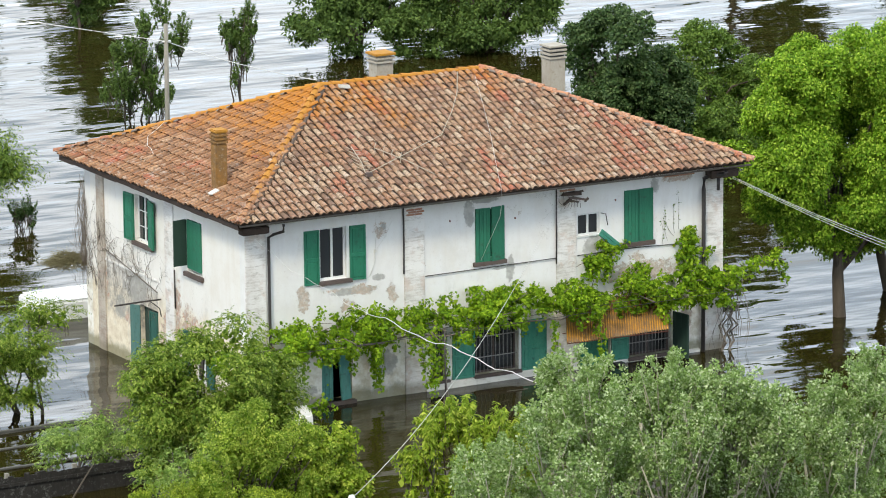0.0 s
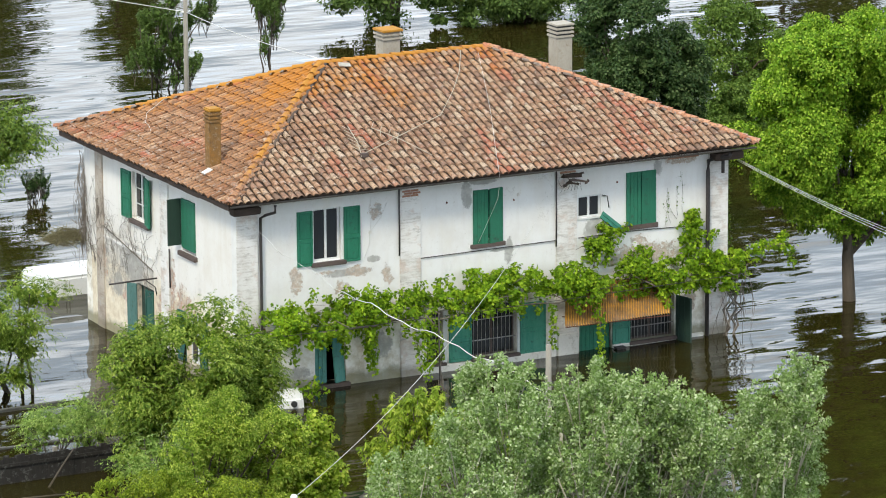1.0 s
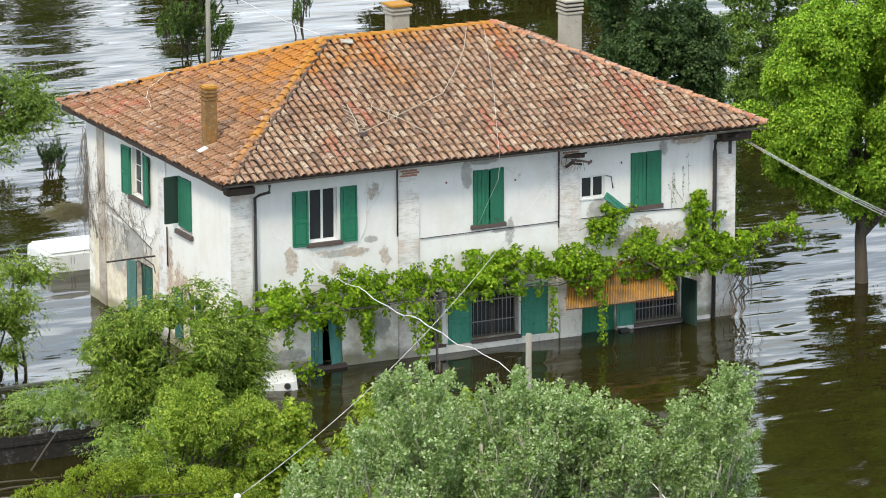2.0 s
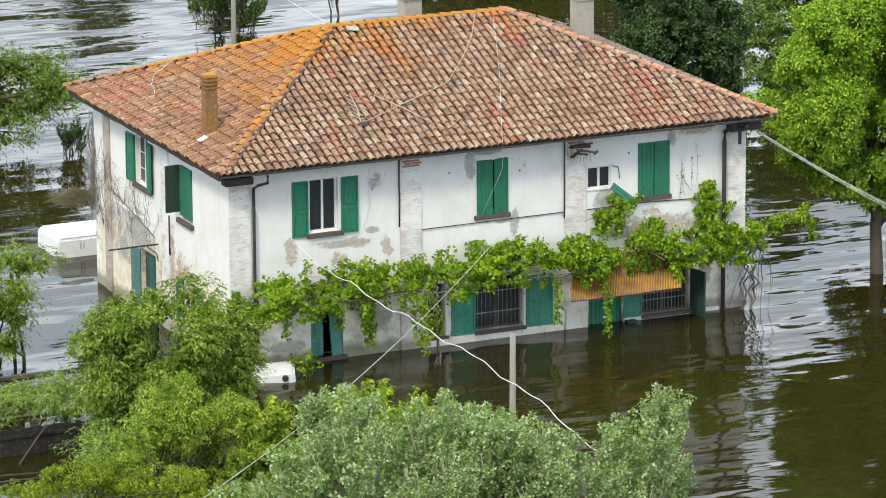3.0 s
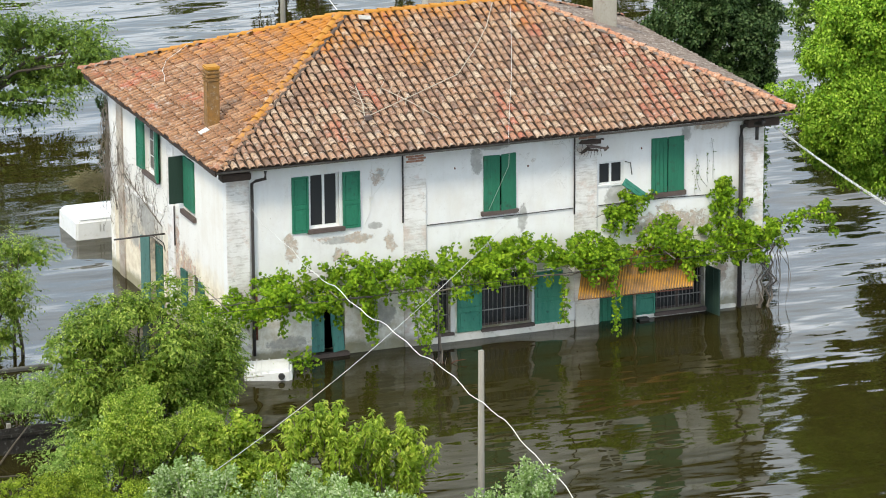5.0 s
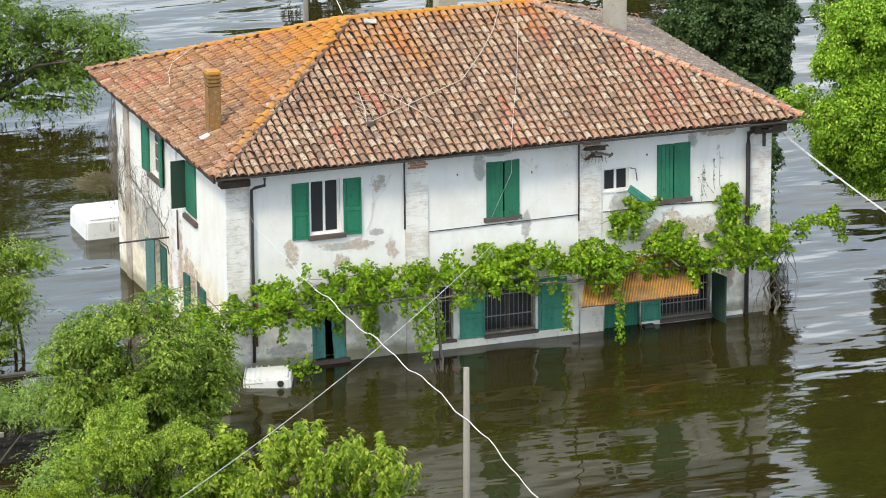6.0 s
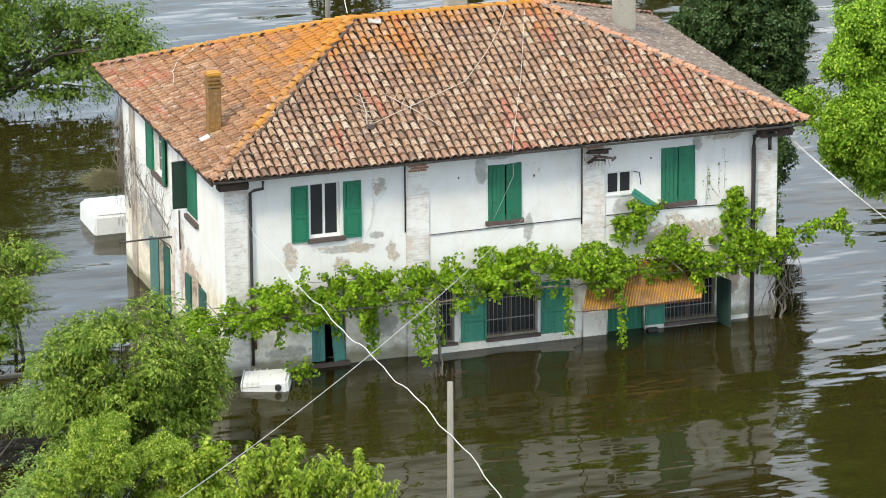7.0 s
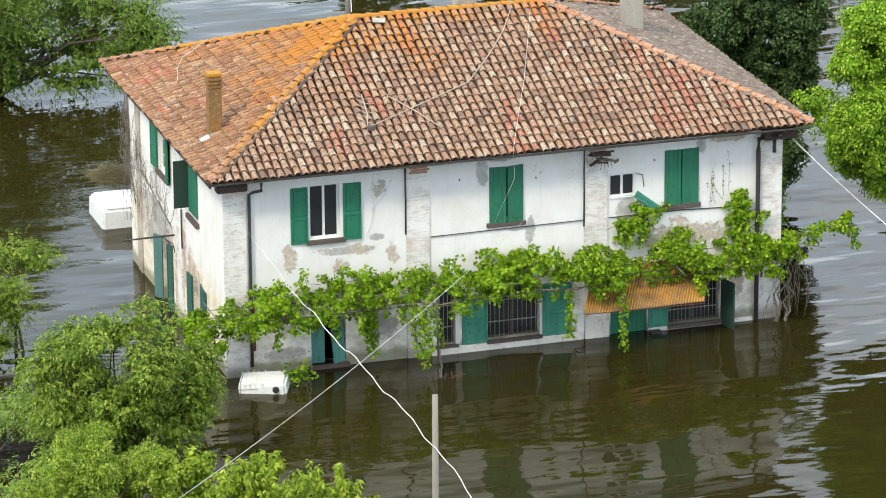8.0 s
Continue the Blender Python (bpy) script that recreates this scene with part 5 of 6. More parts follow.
junction = part("junction_box", box(3.94, 4.04, -0.05, 0.0, 4.15, 4.25, bevel=0.02), M_PLINTH, house, "round grey junction box with slack cables")
tubes("wall_cable", [([(4.5, -0.03, 4.98), (4.32, -0.035, 4.6), (4.05, -0.04, 4.3), (3.97, -0.04, 4.2), (3.95, -0.035, 3.85), (3.8, -0.03, 3.5)], 0.006)], M_CABLE, junction, 6)
tubes("wall_cable", [([(4.02, -0.03, 5.2), (3.98, -0.035, 4.8), (4.0, -0.04, 4.25)], 0.0045)], M_CABLE, junction, 6)
root = thing("vine_root", (5.3, -1.7, -0.3), "reddish tangle of vine roots at the foot of a post", "root")
rng = np.random.default_rng(77)
for k in range(14):
    a = np.array([5.3 + rng.normal() * 0.16, -1.7 + rng.normal() * 0.12, -0.1])
    b = a + np.array([rng.normal() * 0.2, rng.normal() * 0.12, rng.uniform(0.12, 0.4)])
    tubes("twig", [(np.array([a, (a + b) / 2 + rng.normal(size=3) * 0.06, b]), np.array([0.016, 0.012, 0.006]))], M_TWIG if k % 3 else M_RUST, root, 5)

# ivy strip up the far corner edge
ivy = thing("ivy", (15.42, 0.2, 1.5), "thin ivy strip climbing the corner of the house", "ivy")
rng = np.random.default_rng(12)
up = rng.uniform(2.3, 5.2, 620)
leaves("foliage", np.stack([LX + 0.06 + np.abs(rng.normal(size=620)) * 0.09, 0.1 + np.abs(rng.normal(size=620)) * 0.25, up], 1), 0.09, L_OLIVE, rng, ivy, 0.3, 0.8)
tubes("stem", [([(LX + 0.04, 0.15, 0.4), (LX + 0.05, 0.2, 2.5), (LX + 0.03, 0.12, 5.1)], 0.015)], M_TWIG, ivy, 5)

# dry creeper on the west wall and over the corner
dry = thing("dry_creeper", (-0.05, 7.5, 0.2), "bare dry creeper stems clinging to the side wall", "creeper")
rng = np.random.default_rng(21)
runs = []


def creep(p, way, steps, r, fork):
    """One bare stem wandering over the wall, forking as it goes."""
    pts = [p]
    for k in range(steps):
        way = unit(way + np.array([0, rng.normal() * 0.38, rng.normal() * 0.3]))
        q = pts[-1] + way * rng.uniform(0.09, 0.19)
        q[0] = -0.035 - abs(rng.normal()) * 0.03
        pts.append(q)
        if fork and rng.random() < 0.33:
            creep(q.copy(), unit(way + np.array([0, rng.normal() * 0.9, rng.normal() * 0.5])), max(3, steps - k - 1), r * 0.65, fork - 1)
    runs.append((np.array(pts), np.linspace(r, r * 0.4, len(pts))))


for k in range(26):
    y = rng.uniform(5.6, 8.9)
    creep(np.array([-0.04, y, 2.42 + (y - 5.5) * 0.185]), np.array([0, rng.normal() * 0.7, 1.0 if k % 3 else -0.9]), 8 if k % 3 else 6, 0.0075, 2)
for k in range(10):
    creep(np.array([-0.045, rng.uniform(8.9, 10.1), rng.uniform(1.2, 2.6)]), np.array([0, rng.normal() * 0.3, 1.0]), 12, 0.009, 2)
for k in range(130):
    p = np.array([rng.uniform(-0.16, 0.2), rng.uniform(10.2, 10.45), rng.uniform(2.6, 5.0)])
    pts = [p]
    for _ in range(7):
        pts.append(pts[-1] + np.array([rng.normal() * 0.05, rng.normal() * 0.05, -rng.uniform(0.08, 0.3)]))
    pts = [q for q in pts if q[2] > 1.9] if k % 5 else pts
    if len(pts) > 2:
        runs.append((np.array(pts), np.linspace(0.008, 0.003, len(pts))))
tubes("stem", [([(-0.04, 8.9, 3.05), (-0.045, 7.2, 2.75), (-0.04, 5.5, 2.42)], 0.014)], M_TWIG, dry, 5)
tubes("twig", runs, M_TWIG, dry, 4)["kind"] = "stuff"
tangle = thing("dry_vine_canopy", (-0.9, 10.9, 1.6), "small canopy of dead vine stems on an iron bar", "canopy")
runs = []
for k in range(650):
    a, b = rng.uniform(-1, 1), rng.uniform(-1, 1)
    dome = max(0.0, 1 - a * a) * max(0.0, 1 - b * b)
    c = np.array([-0.38 + 0.52 * a, 10.8 + 0.42 * b, 2.28 + 0.42 * dome * rng.uniform(0.2, 1.0)])
    d = rng.normal(size=3) * np.array([0.2, 0.2, 0.07])
    runs.append((np.array([c - d, c + rng.normal(size=3) * 0.04, c + d]), np.array([0.006, 0.007, 0.003])))
tubes("twig", runs, M_DRY, tangle, 4)["kind"] = "stuff"
tubes("bar", [([(0.1, 10.8, 2.27), (-0.6, 10.8, 2.24), (-1.2, 10.8, 2.2)], 0.022)], M_PIPE, tangle, 6)
side_bar = thing("wall_bar", (-0.7, 5.35, 2.2), "dark iron bar standing out from the side wall", "bar")
tubes("bar", [([(0.0, 5.35, 2.25), (-0.7, 5.35, 2.25), (-1.45, 5.35, 2.24)], 0.025)], M_PIPE, side_bar, 6)
tubes("prop", [([(-0.0, 5.35, 1.75), (-0.05, 5.35, 2.0), (-0.35, 5.35, 2.24)], 0.015)], M_PIPE, side_bar, 6)

# ---------------------------------------------------------------- cables and poles


def cable(label, runs, r, material=M_CABLE):
    t = thing("cable", tuple(float(v) for v in runs[0][0]), label, "cable")
    for p in runs:
        tubes("wire", [(p, r)], material, t, 6)
    return t


s = np.linspace(0, 24, 60)
z = 5.154 - 0.266 * s + 0.02346 * s**2 - 0.000729 * s**3
kink = 0.05 * np.sin(s * 1.9) + 0.035 * np.sin(s * 4.3 + 1)
cable("slack white cable hanging from the house corner", [np.stack([0.012 + 0.0359 * s, -0.06 - s, z + kink], 1)], 0.0035 + 0.0105 * np.clip((s - 2.5) / 6, 0, 1) * 0.75)
taut = sag((9.94, -0.12, 5.11), (-13.045, -30.259, 6.823), 0.741, 48)
cable("taut white cable running from the broken eave timber to a post", [taut], np.interp(np.arange(48), [0, 6, 14], [0.0015, 0.002, 0.0076]), M_OLDCABLE)
cable("pale service wires leaving the eave corner", [sag((15.6, -0.2, 5.08 - 0.06 * k), (15.6 + 1.5 * k, -26, 5.7 - 1.1 * k), 0.8, 30) for k in (0, 0.45, 1)], 0.0062)
cable("white overhead wire from the ridge to a pole behind", [sag((5.0, 5.2, 8.08), (11.8, 28.9, 5.05), 0.12, 24), sag((11.8, 28.9, 5.05), (-12.0, 80.6, 6.35), 0.05, 24)], 0.011)


def pole(at, height, r, label, material=M_GREYWOOD):
    t = thing("utility_pole", at, label, "pole")
    x, y, z = at
    tubes("shaft", [([(x, y, z), (x + 0.02, y, (z + height) / 2), (x + 0.03, y, height)], np.array([r * 1.15, r, r * 0.85]))], material, t, 12)
    return t


pole((0.69, -15.9, -1.2), 5.02, 0.08, "bare grey weathered wooden post standing in the water")
rear_pole = pole((11.75, 28.9, -1.2), 5.65, 0.085, "grey wooden utility pole behind the house")
tubes("insulator", [([(11.65, 28.9, 5.05), (11.8, 28.9, 5.06), (11.95, 28.9, 5.05)], 0.04)], M_PLASTIC, rear_pole, 8)
near_pole = pole((-13.08, -30.30, -1.2), 6.80, 0.08, "weathered post with a white insulator")
tubes("insulator", [([(-13.05, -30.26, 6.78), (-13.05, -30.26, 6.84), (-13.05, -30.26, 6.89)], np.array([0.07, 0.08, 0.045]))], M_PLASTIC, near_pole, 8)


def on_roof(x, y, lift_by=0.12):
    """A point a little above the front or west roof slope."""
    zf = EAVE + (y + 0.70) * (RIDGE - EAVE) / 5.83
    zw = EAVE + (x + 0.55) * (RIDGE - EAVE) / 5.6
    return (x, y, min(zf, zw) + lift_by)


cable("thin pale wire lying down the roof and over the eave", [np.array([on_roof(9.89, 4.7, 0.13), on_roof(9.3, 3.2, 0.15), on_roof(8.76, 1.86, 0.13), on_roof(8.1, 0.4, 0.15), on_roof(7.6, -0.75, 0.14), (7.6, -0.80, 5.4), (7.75, -0.4, 4.8), (7.3, -0.1, 3.55)])], 0.005)
antenna = thing("tv_antenna", on_roof(4.2, 0.7), "fallen television antenna lying on the roof tiles", "antenna")
lead = [on_roof(4.2, 0.7, 0.13), on_roof(5.72, 1.33, 0.15), on_roof(7.27, 2.03, 0.13), on_roof(8.22, 3.08, 0.14), on_roof(8.86, 3.92, 0.13), on_roof(9.43, 4.9, 0.13)]
tubes("lead", [(lead, 0.012)], M_ALU, antenna, 6)
tubes("boom", [([on_roof(4.05, 0.55, 0.14), on_roof(4.2, 1.1, 0.2), on_roof(4.25, 1.8, 0.24)], 0.014)], M_ALU, antenna, 6)
for k in range(6):
    y = 0.75 + 0.18 * k
    x = 4.08 + 0.04 * k
    tubes("element", [([on_roof(x - 0.2, y + 0.14, 0.26), on_roof(x, y, 0.2), on_roof(x + 0.22, y - 0.06, 0.24)], 0.008)], M_ALU, antenna, 5)
tubes("boom", [([on_roof(4.95, 1.75, 0.16), on_roof(5.5, 1.0, 0.2), on_roof(6.06, 0.25, 0.15)], 0.012)], M_ALU, antenna, 6)
for k in range(4):
    x, y = 4.95 + 0.16 * k, 1.72 - 0.2 * k
    tubes("element", [([on_roof(x - 0.1, y - 0.22, 0.18), on_roof(x, y, 0.2), on_roof(x + 0.16, y + 0.2, 0.2)], 0.008)], M_ALU, antenna, 5)
part("mast_clamp", box(-0.1, 0.1, -0.06, 0.06, 0, 0.1, Matrix.Translation(on_roof(4.15, 0.6, 0.1))), M_SILL, antenna)
curl = [on_roof(0.53, 6.73, 0.14), on_roof(0.66, 7.15, 0.16), on_roof(0.73, 7.53, 0.14), on_roof(1.04, 8.13, 0.15), on_roof(1.42, 8.3, 0.14), on_roof(1.86, 8.54, 0.14)]
cable("curled pale wire lying on the roof tiles", [np.array(curl)], 0.006)
loose = thing("loose_tile", on_roof(5.6, 4.8), "displaced pale roof tile near the ridge", "roof tile")
part("slab", box(-0.17, 0.17, -0.09, 0.09, 0, 0.03, Matrix.Translation(on_roof(5.62, 4.72, 0.16)) @ Matrix.Rotation(0.36, 4, "X") @ Matrix.Rotation(-0.25, 4, "Z")), M_SLAB, loose)

# ---------------------------------------------------------------- floating tanks
tank = thing("water_tank", (0.75, -1.0, -0.5), "white plastic tank with black cap floating on its side", "tank")
tm = pose(0.72, -1.02, 0.0, 4, -5, -22)
bm = box(-0.62, 0.62, -0.45, 0.45, -0.5, 0.30, tm, bevel=0.07)
part("body", bm, M_PLASTIC, tank)
for k in range(4):
    part("cage_bar", box(-0.60 + 0.14 * k, -0.575 + 0.14 * k, -0.456, 0.456, -0.3, 0.306, tm), M_FRAME, tank)
for z in (0.02, 0.17):
    part("cage_bar", box(-0.63, -0.1, -0.458, -0.45, z, z + 0.022, tm), M_CHIM_GREY, tank)
bm = bmesh.new()
bmesh.ops.create_cone(bm, cap_ends=True, segments=20, radius1=0.09, radius2=0.08, depth=0.06, matrix=tm @ pose(0.36, -0.48, 0.13, 90))
part("cap", bm, M_BLACK, tank, "round black screw cap")
part("seam", box(0.0, 0.03, -0.46, 0.46, -0.3, 0.31, tm), M_PLASTIC, tank)
weed = thing("water_plant", (1.75, -1.0, 0.0), "green vine sprig growing beside the floating tank", "plant")
rng = np.random.default_rng(31)
leaves("foliage", np.array([1.62, -1.05, 0.28]) + rng.normal(size=(150, 3)) * np.array([0.22, 0.15, 0.17]), 0.12, L_VINE, rng, weed, 0.2, 0.8)
tubes("stem", [([(1.6, -1.0, -0.4), (1.65, -1.02, 0.1), (1.75, -1.05, 0.4)], 0.012)], M_TWIG, weed, 5)

crate = thing("white_container", (0.6, 13.9, -0.6), "white box-shaped container standing out of the flood water", "container")
bm = box(-0.22, 2.3, 13.1, 14.85, -0.9, 0.56, bevel=0.05)
for v in bm.verts:
    if v.co.x < 0.1 and v.co.z > 0.3:
        v.co.x += 0.05
        v.co.z -= 0.01
part("body", bm, M_PLASTIC, crate)
part("lid", box(-0.06, 2.28, 13.15, 14.8, 0.565, 0.60, bevel=0.015), M_PLASTIC, crate)
for x in (0.52, 0.62):
    part("latch", box(x, x + 0.02, 13.075, 13.098, 0.22, 0.42), M_CONCRETE, crate)

# ---------------------------------------------------------------- garden walls and fence under water
for k, (x0, x1, y, z) in enumerate(((-11.5, -4.3, 1.9, 0.08), (-11.5, -3.2, 0.35, 0.04), (-11.5, -3.4, -1.55, 0.05))):
    t = thing("garden_wall", ((x0 + x1) / 2, y, -1.0), "low concrete garden wall just above the flood", "wall", "garden walls")
    part("wall", box(x0, x1, y - 0.05, y + 0.05, -1.0, z - 0.04), M_WETWALL, t)
    n = 6
    for i in range(n):
        a = x0 + (x1 - x0) * i / n
        part("coping", box(a + 0.004, a + (x1 - x0) / n - 0.004, y - 0.07, y + 0.07, z - 0.04, z + 0.005 * (i % 3), bevel=0.012), M_WETWALL, t)
fence = thing("fence", (-7, -4.6, -1.0), "dark weathered plank fence standing in the water", "fence")
rng2 = random.Random(4)
for i in range(40):
    x = -11.2 + 0.15 * i
    part("board", box(x, x + 0.147, -4.62, -4.59, -1.0, 0.70 + rng2.uniform(-0.04, 0.02), pose(0, 0, 0, 0, rng2.uniform(-0.3, 0.3), 0)), M_FENCE, fence)
for i in range(4):
    part("post", box(-11.2 + 1.9 * i, -11.1 + 1.9 * i, -4.585, -4.48, -1.0, 0.78), M_GREYWOOD, fence)
part("rail", box(-11.3, -5.2, -4.66, -4.625, 0.45, 0.53), M_FENCE, fence)
for k, (a, b) in enumerate((((-7.9, -5.4, 0.0), (-6.9, -4.7, 0.72)), ((-10.4, -6.2, 0.05), (-7.6, -6.6, 0.12)), ((-10.2, -6.9, 0.05), (-7.8, -6.9, 0.1)))):
    t = thing("branch", a, "bare fallen branch leaning in the flooded garden", "branch")
    tubes("wood", [([a, tuple((p + q) / 2 + 0.03 for p, q in zip(a, b)), b], np.array([0.028, 0.025, 0.018]))], M_BARK, t, 6)

# ---------------------------------------------------------------- trees and shrubs near the house
tree("maple_tree", (20.5, 1.5, -1.2), [(20.3, 1.6, 5.2, 2.8, 2.6, 2.6), (18.5, 1.8, 5.3, 1.8, 1.8, 2.0), (20.6, 1.4, 7.2, 2.0, 1.8, 1.7), (22.5, 1.2, 5.2, 2.4, 2.3, 2.4), (22.1, 0.9, 7.2, 1.8, 1.6, 1.4), (19.1, 1.4, 7.0, 1.4, 1.4, 1.3), (20.9, 1.2, 3.2, 2.4, 2.0, 1.3), (19.1, 1.4, 4.2, 1.5, 1.4, 1.2), (23.4, 0.8, 3.2, 2.0, 1.9, 1.8), (21.4, 0.9, 2.3, 1.6, 1.4, 0.8)],
     1800, 140, 0.092, L_BRIGHT, "bright fresh-green broadleaf tree with dark trunk standing in water", "tree", 1, 0.23, limbs=26, spread=0.31, slim=0.72, lump=8, inner=1.8)
tree("maple_tree", (23.6, 3.5, -1.2), [(23.6, 3.9, 4.8, 2.3, 2.1, 2.8), (22.9, 4.8, 2.6, 1.8, 1.6, 1.6), (25.0, 3.2, 2.9, 2.2, 2.0, 2.0)],
     520, 90, 0.105, L_BRIGHT, "second fresh-green broadleaf tree with dark trunk in the water", "tree", 71, 0.2, limbs=12, spread=0.26, slim=0.75, lump=9, inner=1.3)
tree("oak_tree", (18.4, 10.0, -1.2), [(18.0, 10.0, 6.6, 1.6, 1.7, 1.7), (18.5, 10.2, 4.8, 2.0, 2.1, 2.0), (17.4, 9.9, 5.4, 1.1, 1.4, 1.6), (19.5, 10.3, 4.4, 1.3, 1.6, 1.6), (18.6, 10.0, 2.6, 1.9, 1.9, 1.4), (19.7, 10.0, 6.0, 0.9, 1.1, 1.1), (18.3, 9.5, 1.5, 1.9, 1.6, 1.1)], 1350, 70, 0.10, L_DARK,
     "dense dark green broadleaf tree behind the house", "tree", 2, 0.2, limbs=20, spread=0.24, slim=0.75, lump=10, inner=1.3)
tree("broadleaf_tree", (29.4, 22.4, -1.2), [(29.3, 22.3, 2.7, 2.3, 2.2, 2.3), (31.2, 22.8, 1.9, 1.9, 1.8, 1.9), (28.2, 20.6, 1.2, 2.0, 1.8, 1.3), (29.8, 21.5, 0.9, 2.0, 1.6, 0.9)], 850, 60, 0.098, L_OLIVE,
     "rounded olive-green tree in the flooded field", "tree", 3, 0.16, limbs=14, spread=0.24, slim=0.8)
tree("shrub", (-4.6, -6.3, -1.0), [(-4.6, -6.6, 3.0, 1.7, 1.7, 1.5), (-3.4, -6.6, 2.4, 1.25, 1.4, 1.3), (-5.6, -6.4, 2.4, 1.2, 1.4, 1.5), (-4.0, -7.1, 1.7, 1.5, 1.1, 1.2), (-5.4, -6.9, 1.2, 1.3, 1.1, 1.0)], 860, 11, 0.102, L_BUSH,
     "green leafy shrub with drooping pointed leaves by the house corner", "shrub", 4, 0.10, 4, 24, "pinnate", 0.27, 0.46, lump=13)
tree("shrub", (-7.0, -3.4, -1.0), [(-6.6, -3.4, 0.7, 1.2, 0.9, 0.8), (-5.6, -3.4, 0.8, 1.0, 0.8, 0.8)], 220, 8, 0.075, L_FERN,
     "low feathery shrub over the flooded fence", "shrub", 44, 0.05, 3, 10, "pinnate", 0.28, 0.38, inner=0.7)
tree("shrub", (-6.9, -13.4, -1.0), [(-6.5, -13.3, 3.3, 1.1, 1.2, 1.3), (-7.6, -13.5, 2.5, 1.2, 1.3, 1.2), (-5.6, -13.4, 2.4, 1.0, 1.1, 1.2), (-6.8, -14.0, 1.2, 1.9, 1.3, 1.1)], 680, 60, 0.068, L_LIME,
     "lush lime-green shrub with mixed tendrils", "shrub", 5, 0.09, 4, 24, "tuft", 0.17, 0.6, lump=12)
tree("shrub", (-4.5, -13.2, -1.0), [(-4.6, -13.3, 2.6, 0.8, 0.8, 1.0), (-4.2, -13.2, 1.5, 0.7, 0.8, 1.0), (-5.2, -13.6, 1.4, 0.8, 0.7, 1.0)], 270, 46, 0.098, L_YELLOW,
     "yellow-green vine-leaved shrub at the edge of the water", "shrub", 45, 0.05, 3, 8, "tuft", 0.2, 0.85)
tree("shrub", (-8.1, -12.2, -1.0), [(-8.0, -12.3, 2.2, 1.0, 0.9, 1.0), (-7.4, -12.2, 2.5, 0.8, 0.9, 1.0)], 90, 8, 0.07, L_FERN,
     "pale small-leaved shrub among the lime foliage", "shrub", 46, 0.05, 3, 8, "pinnate", 0.32, 0.4, inner=0.5)
tree("hedge", (-10.0, -14.6, -1.0), [(-9.7, -14.8, 1.7, 1.9, 1.5, 1.1), (-12.0, -14.2, 1.5, 2.0, 1.5, 1.0), (-8.0, -16.0, 1.6, 1.6, 1.3, 1.0)], 640, 46, 0.064, L_HEDGE,
     "low yellow-green hedge at the edge of the garden", "hedge", 6, 0.05, 3, 18, "tuft", 0.16, 0.6)
tree("young_tree", (-3.7, -19.0, -1.0), [(-3.6, -19.0, 4.25, 1.1, 1.0, 1.0), (-4.6, -19.0, 3.9, 0.95, 1.0, 1.1), (-2.7, -19.0, 3.7, 0.9, 0.9, 1.1), (-3.7, -19.3, 2.6, 1.6, 1.2, 1.3), (-5.0, -19.1, 3.1, 0.7, 0.8, 0.9)], 460, 52, 0.13, L_YELLOW,
     "young yellow-green tree with upright shoots of hanging leaves", "tree", 7, 0.09, 2, 16, "whorl", 0.55, 0.36, lump=9, inner=0.6)
tree("poplar_tree", (-13.4, -42.5, -1.2), [(-13.9, -42.6, 10.75, 2.0, 1.9, 1.7), (-15.7, -42.6, 10.1, 1.5, 1.7, 1.7), (-12.0, -42.7, 10.3, 1.6, 1.8, 1.6), (-13.4, -42.5, 8.6, 3.3, 2.6, 2.4)], 960, 30, 0.061, L_SILVER,
     "large grey-green poplar with silvery leaf undersides and pale stems", "tree", 8, 0.22, 3, 34, "twig", 0.72, 0.72, M_PALE_BARK, lump=8, inner=0.25)
tree("poplar_tree", (-9.9, -43.0, -1.2), [(-9.4, -42.6, 10.2, 0.9, 1.2, 1.5), (-10.6, -42.8, 9.8, 1.1, 1.4, 1.7), (-9.7, -42.9, 8.2, 1.5, 1.6, 1.9)], 400, 30, 0.061, L_SILVER,
     "smaller grey-green poplar beside the large one", "tree", 9, 0.16, 2, 18, "twig", 0.72, 0.72, M_PALE_BARK, lump=7, inner=0.2)
tree("small_tree", (-4.5, 3.9, -1.0), [(-5.0, 3.3, 2.2, 1.3, 1.2, 1.1), (-6.6, 3.2, 2.5, 1.4, 1.3, 1.2), (-6.0, 2.8, 1.2, 1.2, 1.0, 0.9)], 360, 10, 0.085, L_BUSH,
     "small multi-stemmed green tree standing in the water", "tree", 10, 0.11, 4, 14, "pinnate", 0.3, 0.42)
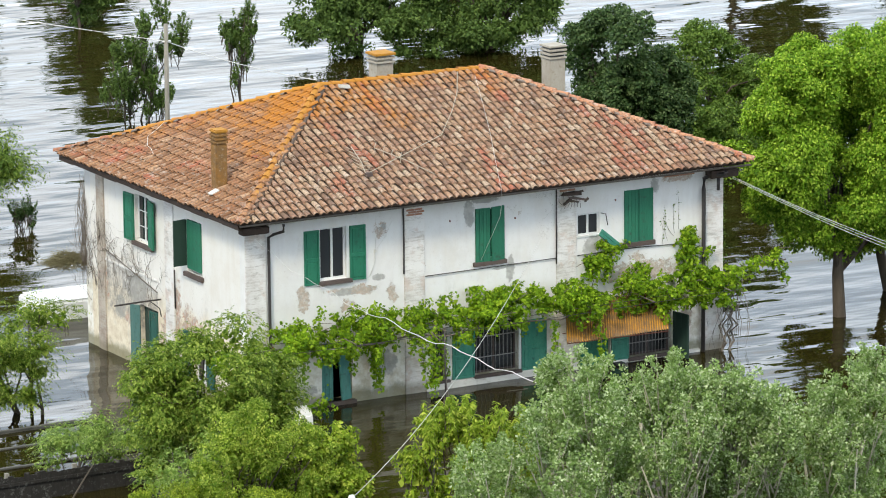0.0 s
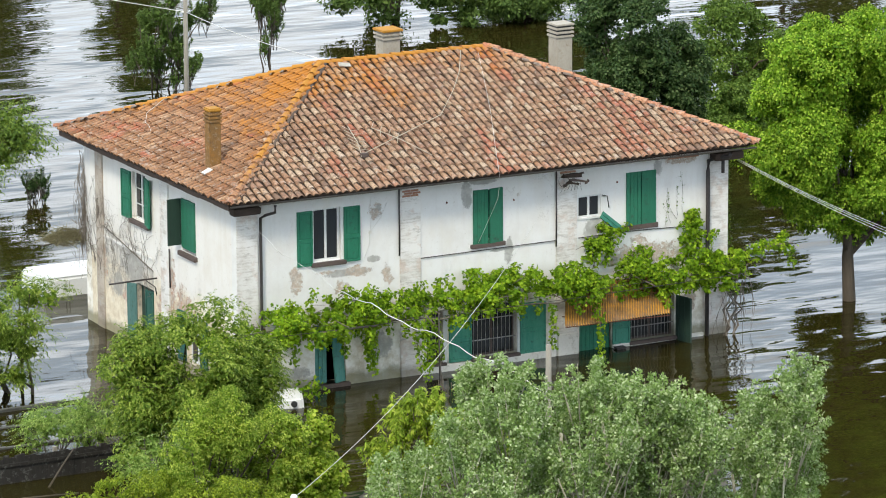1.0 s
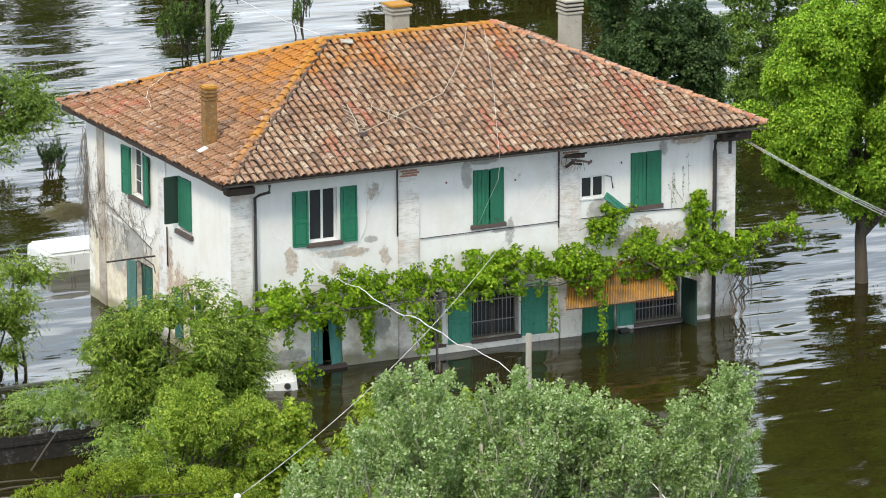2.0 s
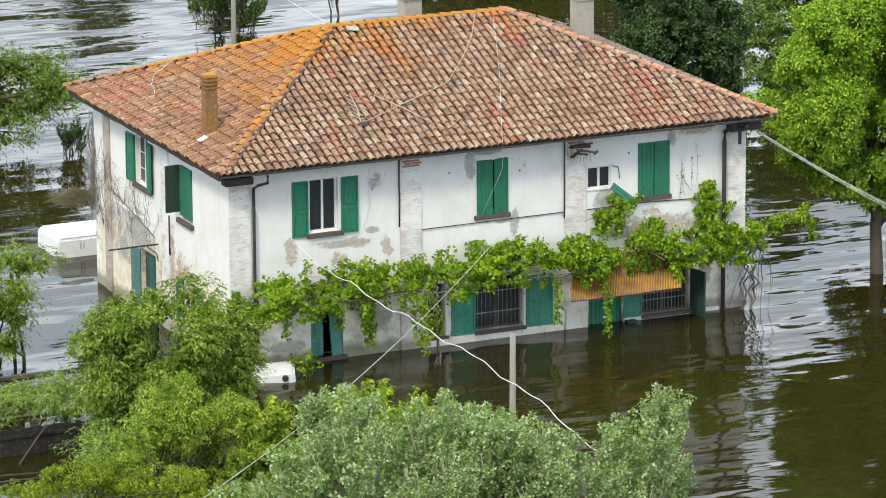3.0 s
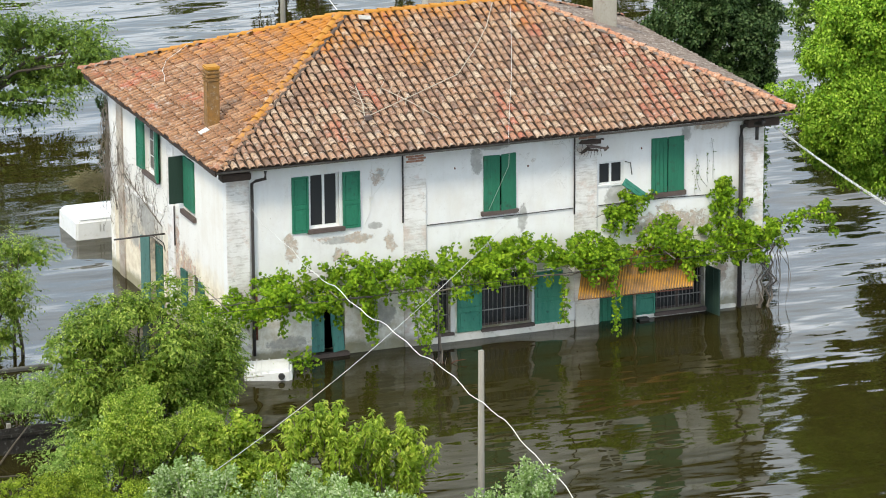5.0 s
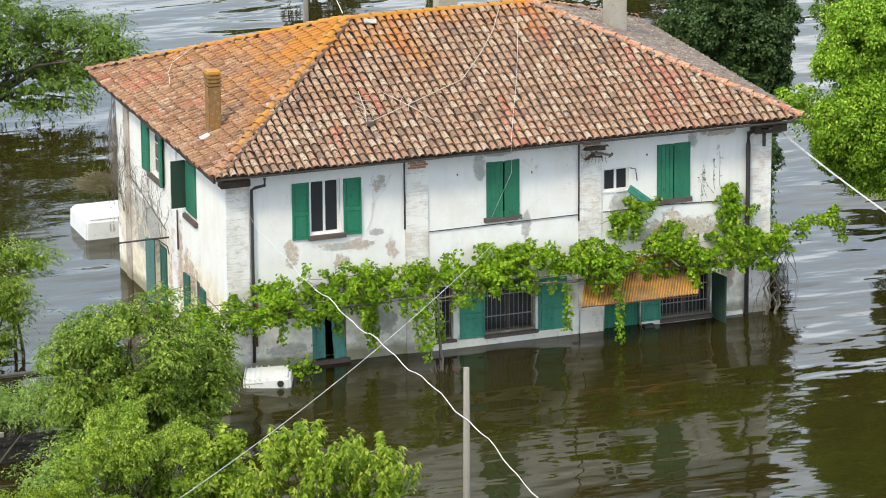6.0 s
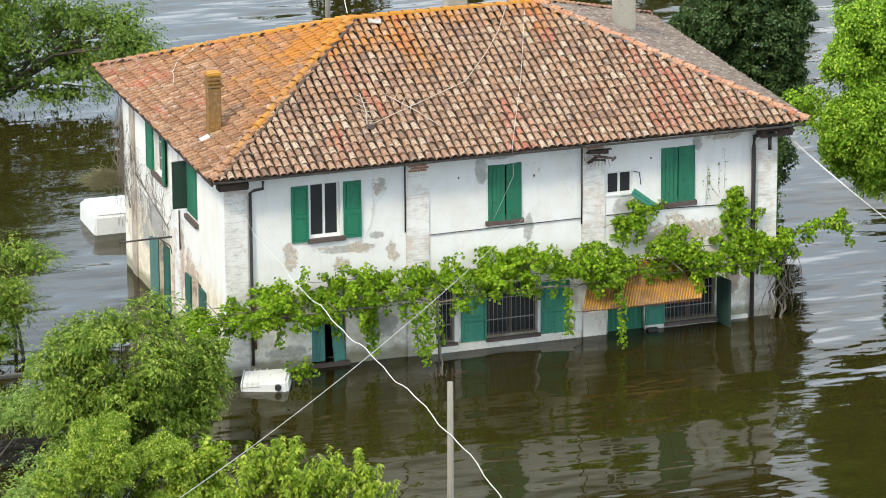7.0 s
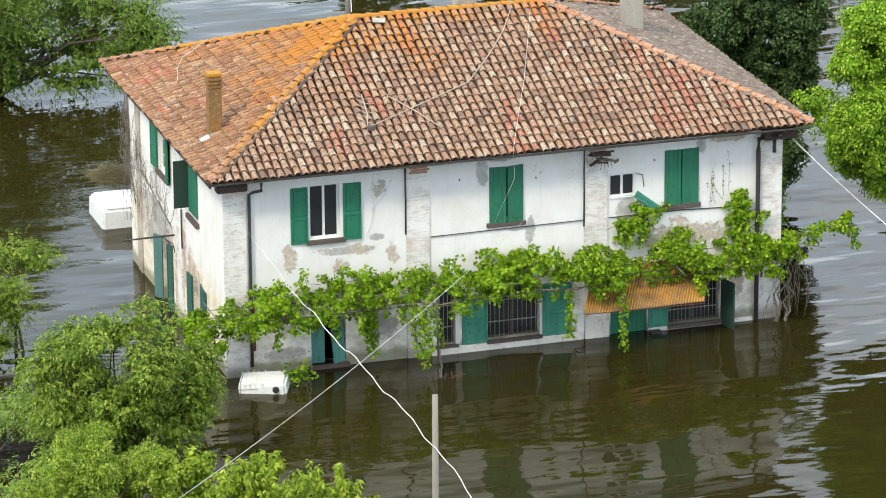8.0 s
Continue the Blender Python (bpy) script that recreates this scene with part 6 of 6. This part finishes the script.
# ---------------------------------------------------------------- trees in the flooded field behind
tree("willow_tree", (-2.0, 27.8, -1.2), [(1.6, 27.0, 2.3, 2.6, 2.4, 1.8), (3.5, 26.6, 2.0, 1.8, 1.7, 1.3), (-0.6, 27.6, 3.6, 2.8, 2.6, 2.4), (1.2, 26.4, 1.1, 2.6, 1.8, 0.9), (0.4, 27.5, 5.0, 2.7, 2.4, 1.7)], 900, 8, 0.13, L_WILLOW,
     "spreading green willow reaching over the water", "tree", 11, 0.25, 2, 24, "pinnate", 0.5, 0.4)
tree("young_willow", (16.2, 40.2, -1.2), [(15.6, 40.2, 1.5, 1.0, 0.9, 1.4), (16.3, 40.2, 2.7, 0.7, 0.8, 1.2), (17.3, 40.5, 2.9, 0.9, 0.9, 1.2), (16.7, 40.2, 1.0, 1.1, 0.9, 0.9)], 430, 46, 0.10, L_FAR,
     "half-drowned young willow with upright stems", "tree", 12, 0.08, 4, 12, "whorl", 0.5, 0.46, lump=9, inner=0.6)
tree("young_willow", (20.7, 41.3, -1.2), [(20.7, 41.3, 1.9, 0.7, 0.7, 1.2), (21.0, 41.2, 2.9, 0.5, 0.5, 0.8), (20.4, 41.3, 2.6, 0.4, 0.4, 0.6)], 190, 42, 0.10, L_FAR,
     "half-drowned young willow with sparse crown", "tree", 13, 0.07, 3, 8, "whorl", 0.5, 0.46, lump=8, inner=0.4)
tree("young_willow", (4.8, 25.3, -1.2), [(4.8, 25.3, 0.45, 0.5, 0.45, 0.4)], 46, 30, 0.09, L_DARK,
     "small drowned willow bush in the water", "shrub", 14, 0.04, 3, 5, "whorl", 0.5, 0.4, inner=0.4)
tree("field_tree", (29.5, 48.4, -1.2), [(29.5, 48.4, 3.6, 2.6, 2.4, 2.8), (27.8, 48.6, 2.6, 1.6, 1.6, 1.8), (31.5, 48.2, 2.4, 1.8, 1.8, 1.6), (29.3, 48.2, 1.0, 2.6, 2.0, 1.1), (31.6, 46.6, 0.9, 1.8, 1.6, 1.0)], 760, 40, 0.15, L_FAR,
     "wide green tree standing in the flooded field", "tree", 15, 0.22, 2, 18, "tuft", 0.34, 0.6)
tree("field_tree", (34.0, 47.0, -1.2), [(34.0, 47.0, 3.4, 2.8, 2.4, 2.8), (36.0, 46.8, 1.5, 1.8, 1.6, 1.4), (34.0, 46.0, 1.0, 2.2, 1.8, 1.0)], 620, 40, 0.15, L_FAR,
     "wide green tree standing in the flooded field", "tree", 16, 0.22, 2, 18, "tuft", 0.34, 0.6)
tree("field_tree", (22.9, 60.0, -1.2), [(22.9, 60.0, 1.6, 1.6, 1.5, 1.5), (23.6, 60.4, 3.0, 1.4, 1.4, 1.6)], 260, 40, 0.14, L_FAR,
     "half-drowned green tree far out in the flood", "tree", 17, 0.14, 2, 12, "tuft", 0.3, 0.6)
for k, (x, y, h, r) in enumerate(((24.0, 79, 8.5, 3.0), (18.5, 80, 8.5, 3.2), (0, 70, 7.5, 3.4), (33, 82, 6.5, 2.2), (46, 70, 7.0, 3.0), (56, 62, 8.5, 4.0), (64, 58, 8.0, 4.0), (70, 46, 8.0, 3.8), (-6, 52, 8.0, 3.4))):
    tree("field_tree", (x, y, -1.2), [(x, y, h * 0.5, r, r, h * 0.48), (x + r * 0.6, y, h * 0.4, r * 0.7, r * 0.7, h * 0.36)], 230, 40, 0.24, L_FAR,
         "tall broadleaf tree at the far edge of the flooded field", "tree", 50 + k, 0.22, 1, 10, "tuft", 0.5, 0.65, group="far field trees")

# ---------------------------------------------------------------- roof tiles and ridge tiles, last
deck_front = build_slope("front", M_TILE_ONE, M_TILE_MANY, 300)
build_slope("west", M_SIDE_ONE, M_SIDE_MANY, 300)
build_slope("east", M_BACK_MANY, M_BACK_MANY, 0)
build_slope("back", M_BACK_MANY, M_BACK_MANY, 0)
ridge_me = [tile_mesh("ridge_tile", 70 + k, M_RIDGE, 0.44, 0.105, 0.09)[0] for k in range(3)]
hip_me = [tile_mesh("ridge_tile", 80 + k, M_RIDGE_PINK, 0.5, 0.125, 0.105)[0] for k in range(3)]
rng3 = random.Random(8)
for p, q in (((*A, EAVE), (*P, RIDGE)), ((*B, EAVE), (*Q, RIDGE)), ((*C, EAVE), (*Q, RIDGE)), ((*D, EAVE), (*P, RIDGE)), ((*P, RIDGE), (*Q, RIDGE))):
    p, q = Vector(p), Vector(q)
    v = (q - p).normalized()
    side = v.cross(Vector((0, 0, 1))).normalized()
    up = side.cross(v)
    n = int((q - p).length / 0.37)
    for i in range(n):
        m = Matrix.Translation(p + v * (i * (q - p).length / n - 0.03) + up * ((0.05 if abs(v.z) < 0.01 else 0.078) + rng3.uniform(-0.004, 0.008))) @ Matrix((side, v, up)).transposed().to_4x4()
        ob = put("ridge_tile", (hip_me if p.x > 15 and p.y < 0 else ridge_me)[i % 3], deck_front)
        ob.matrix_basis = m @ Matrix.Rotation(rng3.uniform(-0.05, 0.05), 4, "Z") @ Matrix.Rotation(-0.03, 4, "X")

# dark strip added beside the front hip to draw its shadow line
tubes("mortar", [([(A[0] + 0.26, A[1] + 0.02, EAVE + 0.05), ((A[0] + P[0]) / 2 + 0.14, (A[1] + P[1]) / 2 - 0.10, (EAVE + RIDGE) / 2 + 0.03), (P[0] + 0.12, P[1] - 0.14, RIDGE + 0.02)], 0.055)], M_DECK, deck_front, 6)
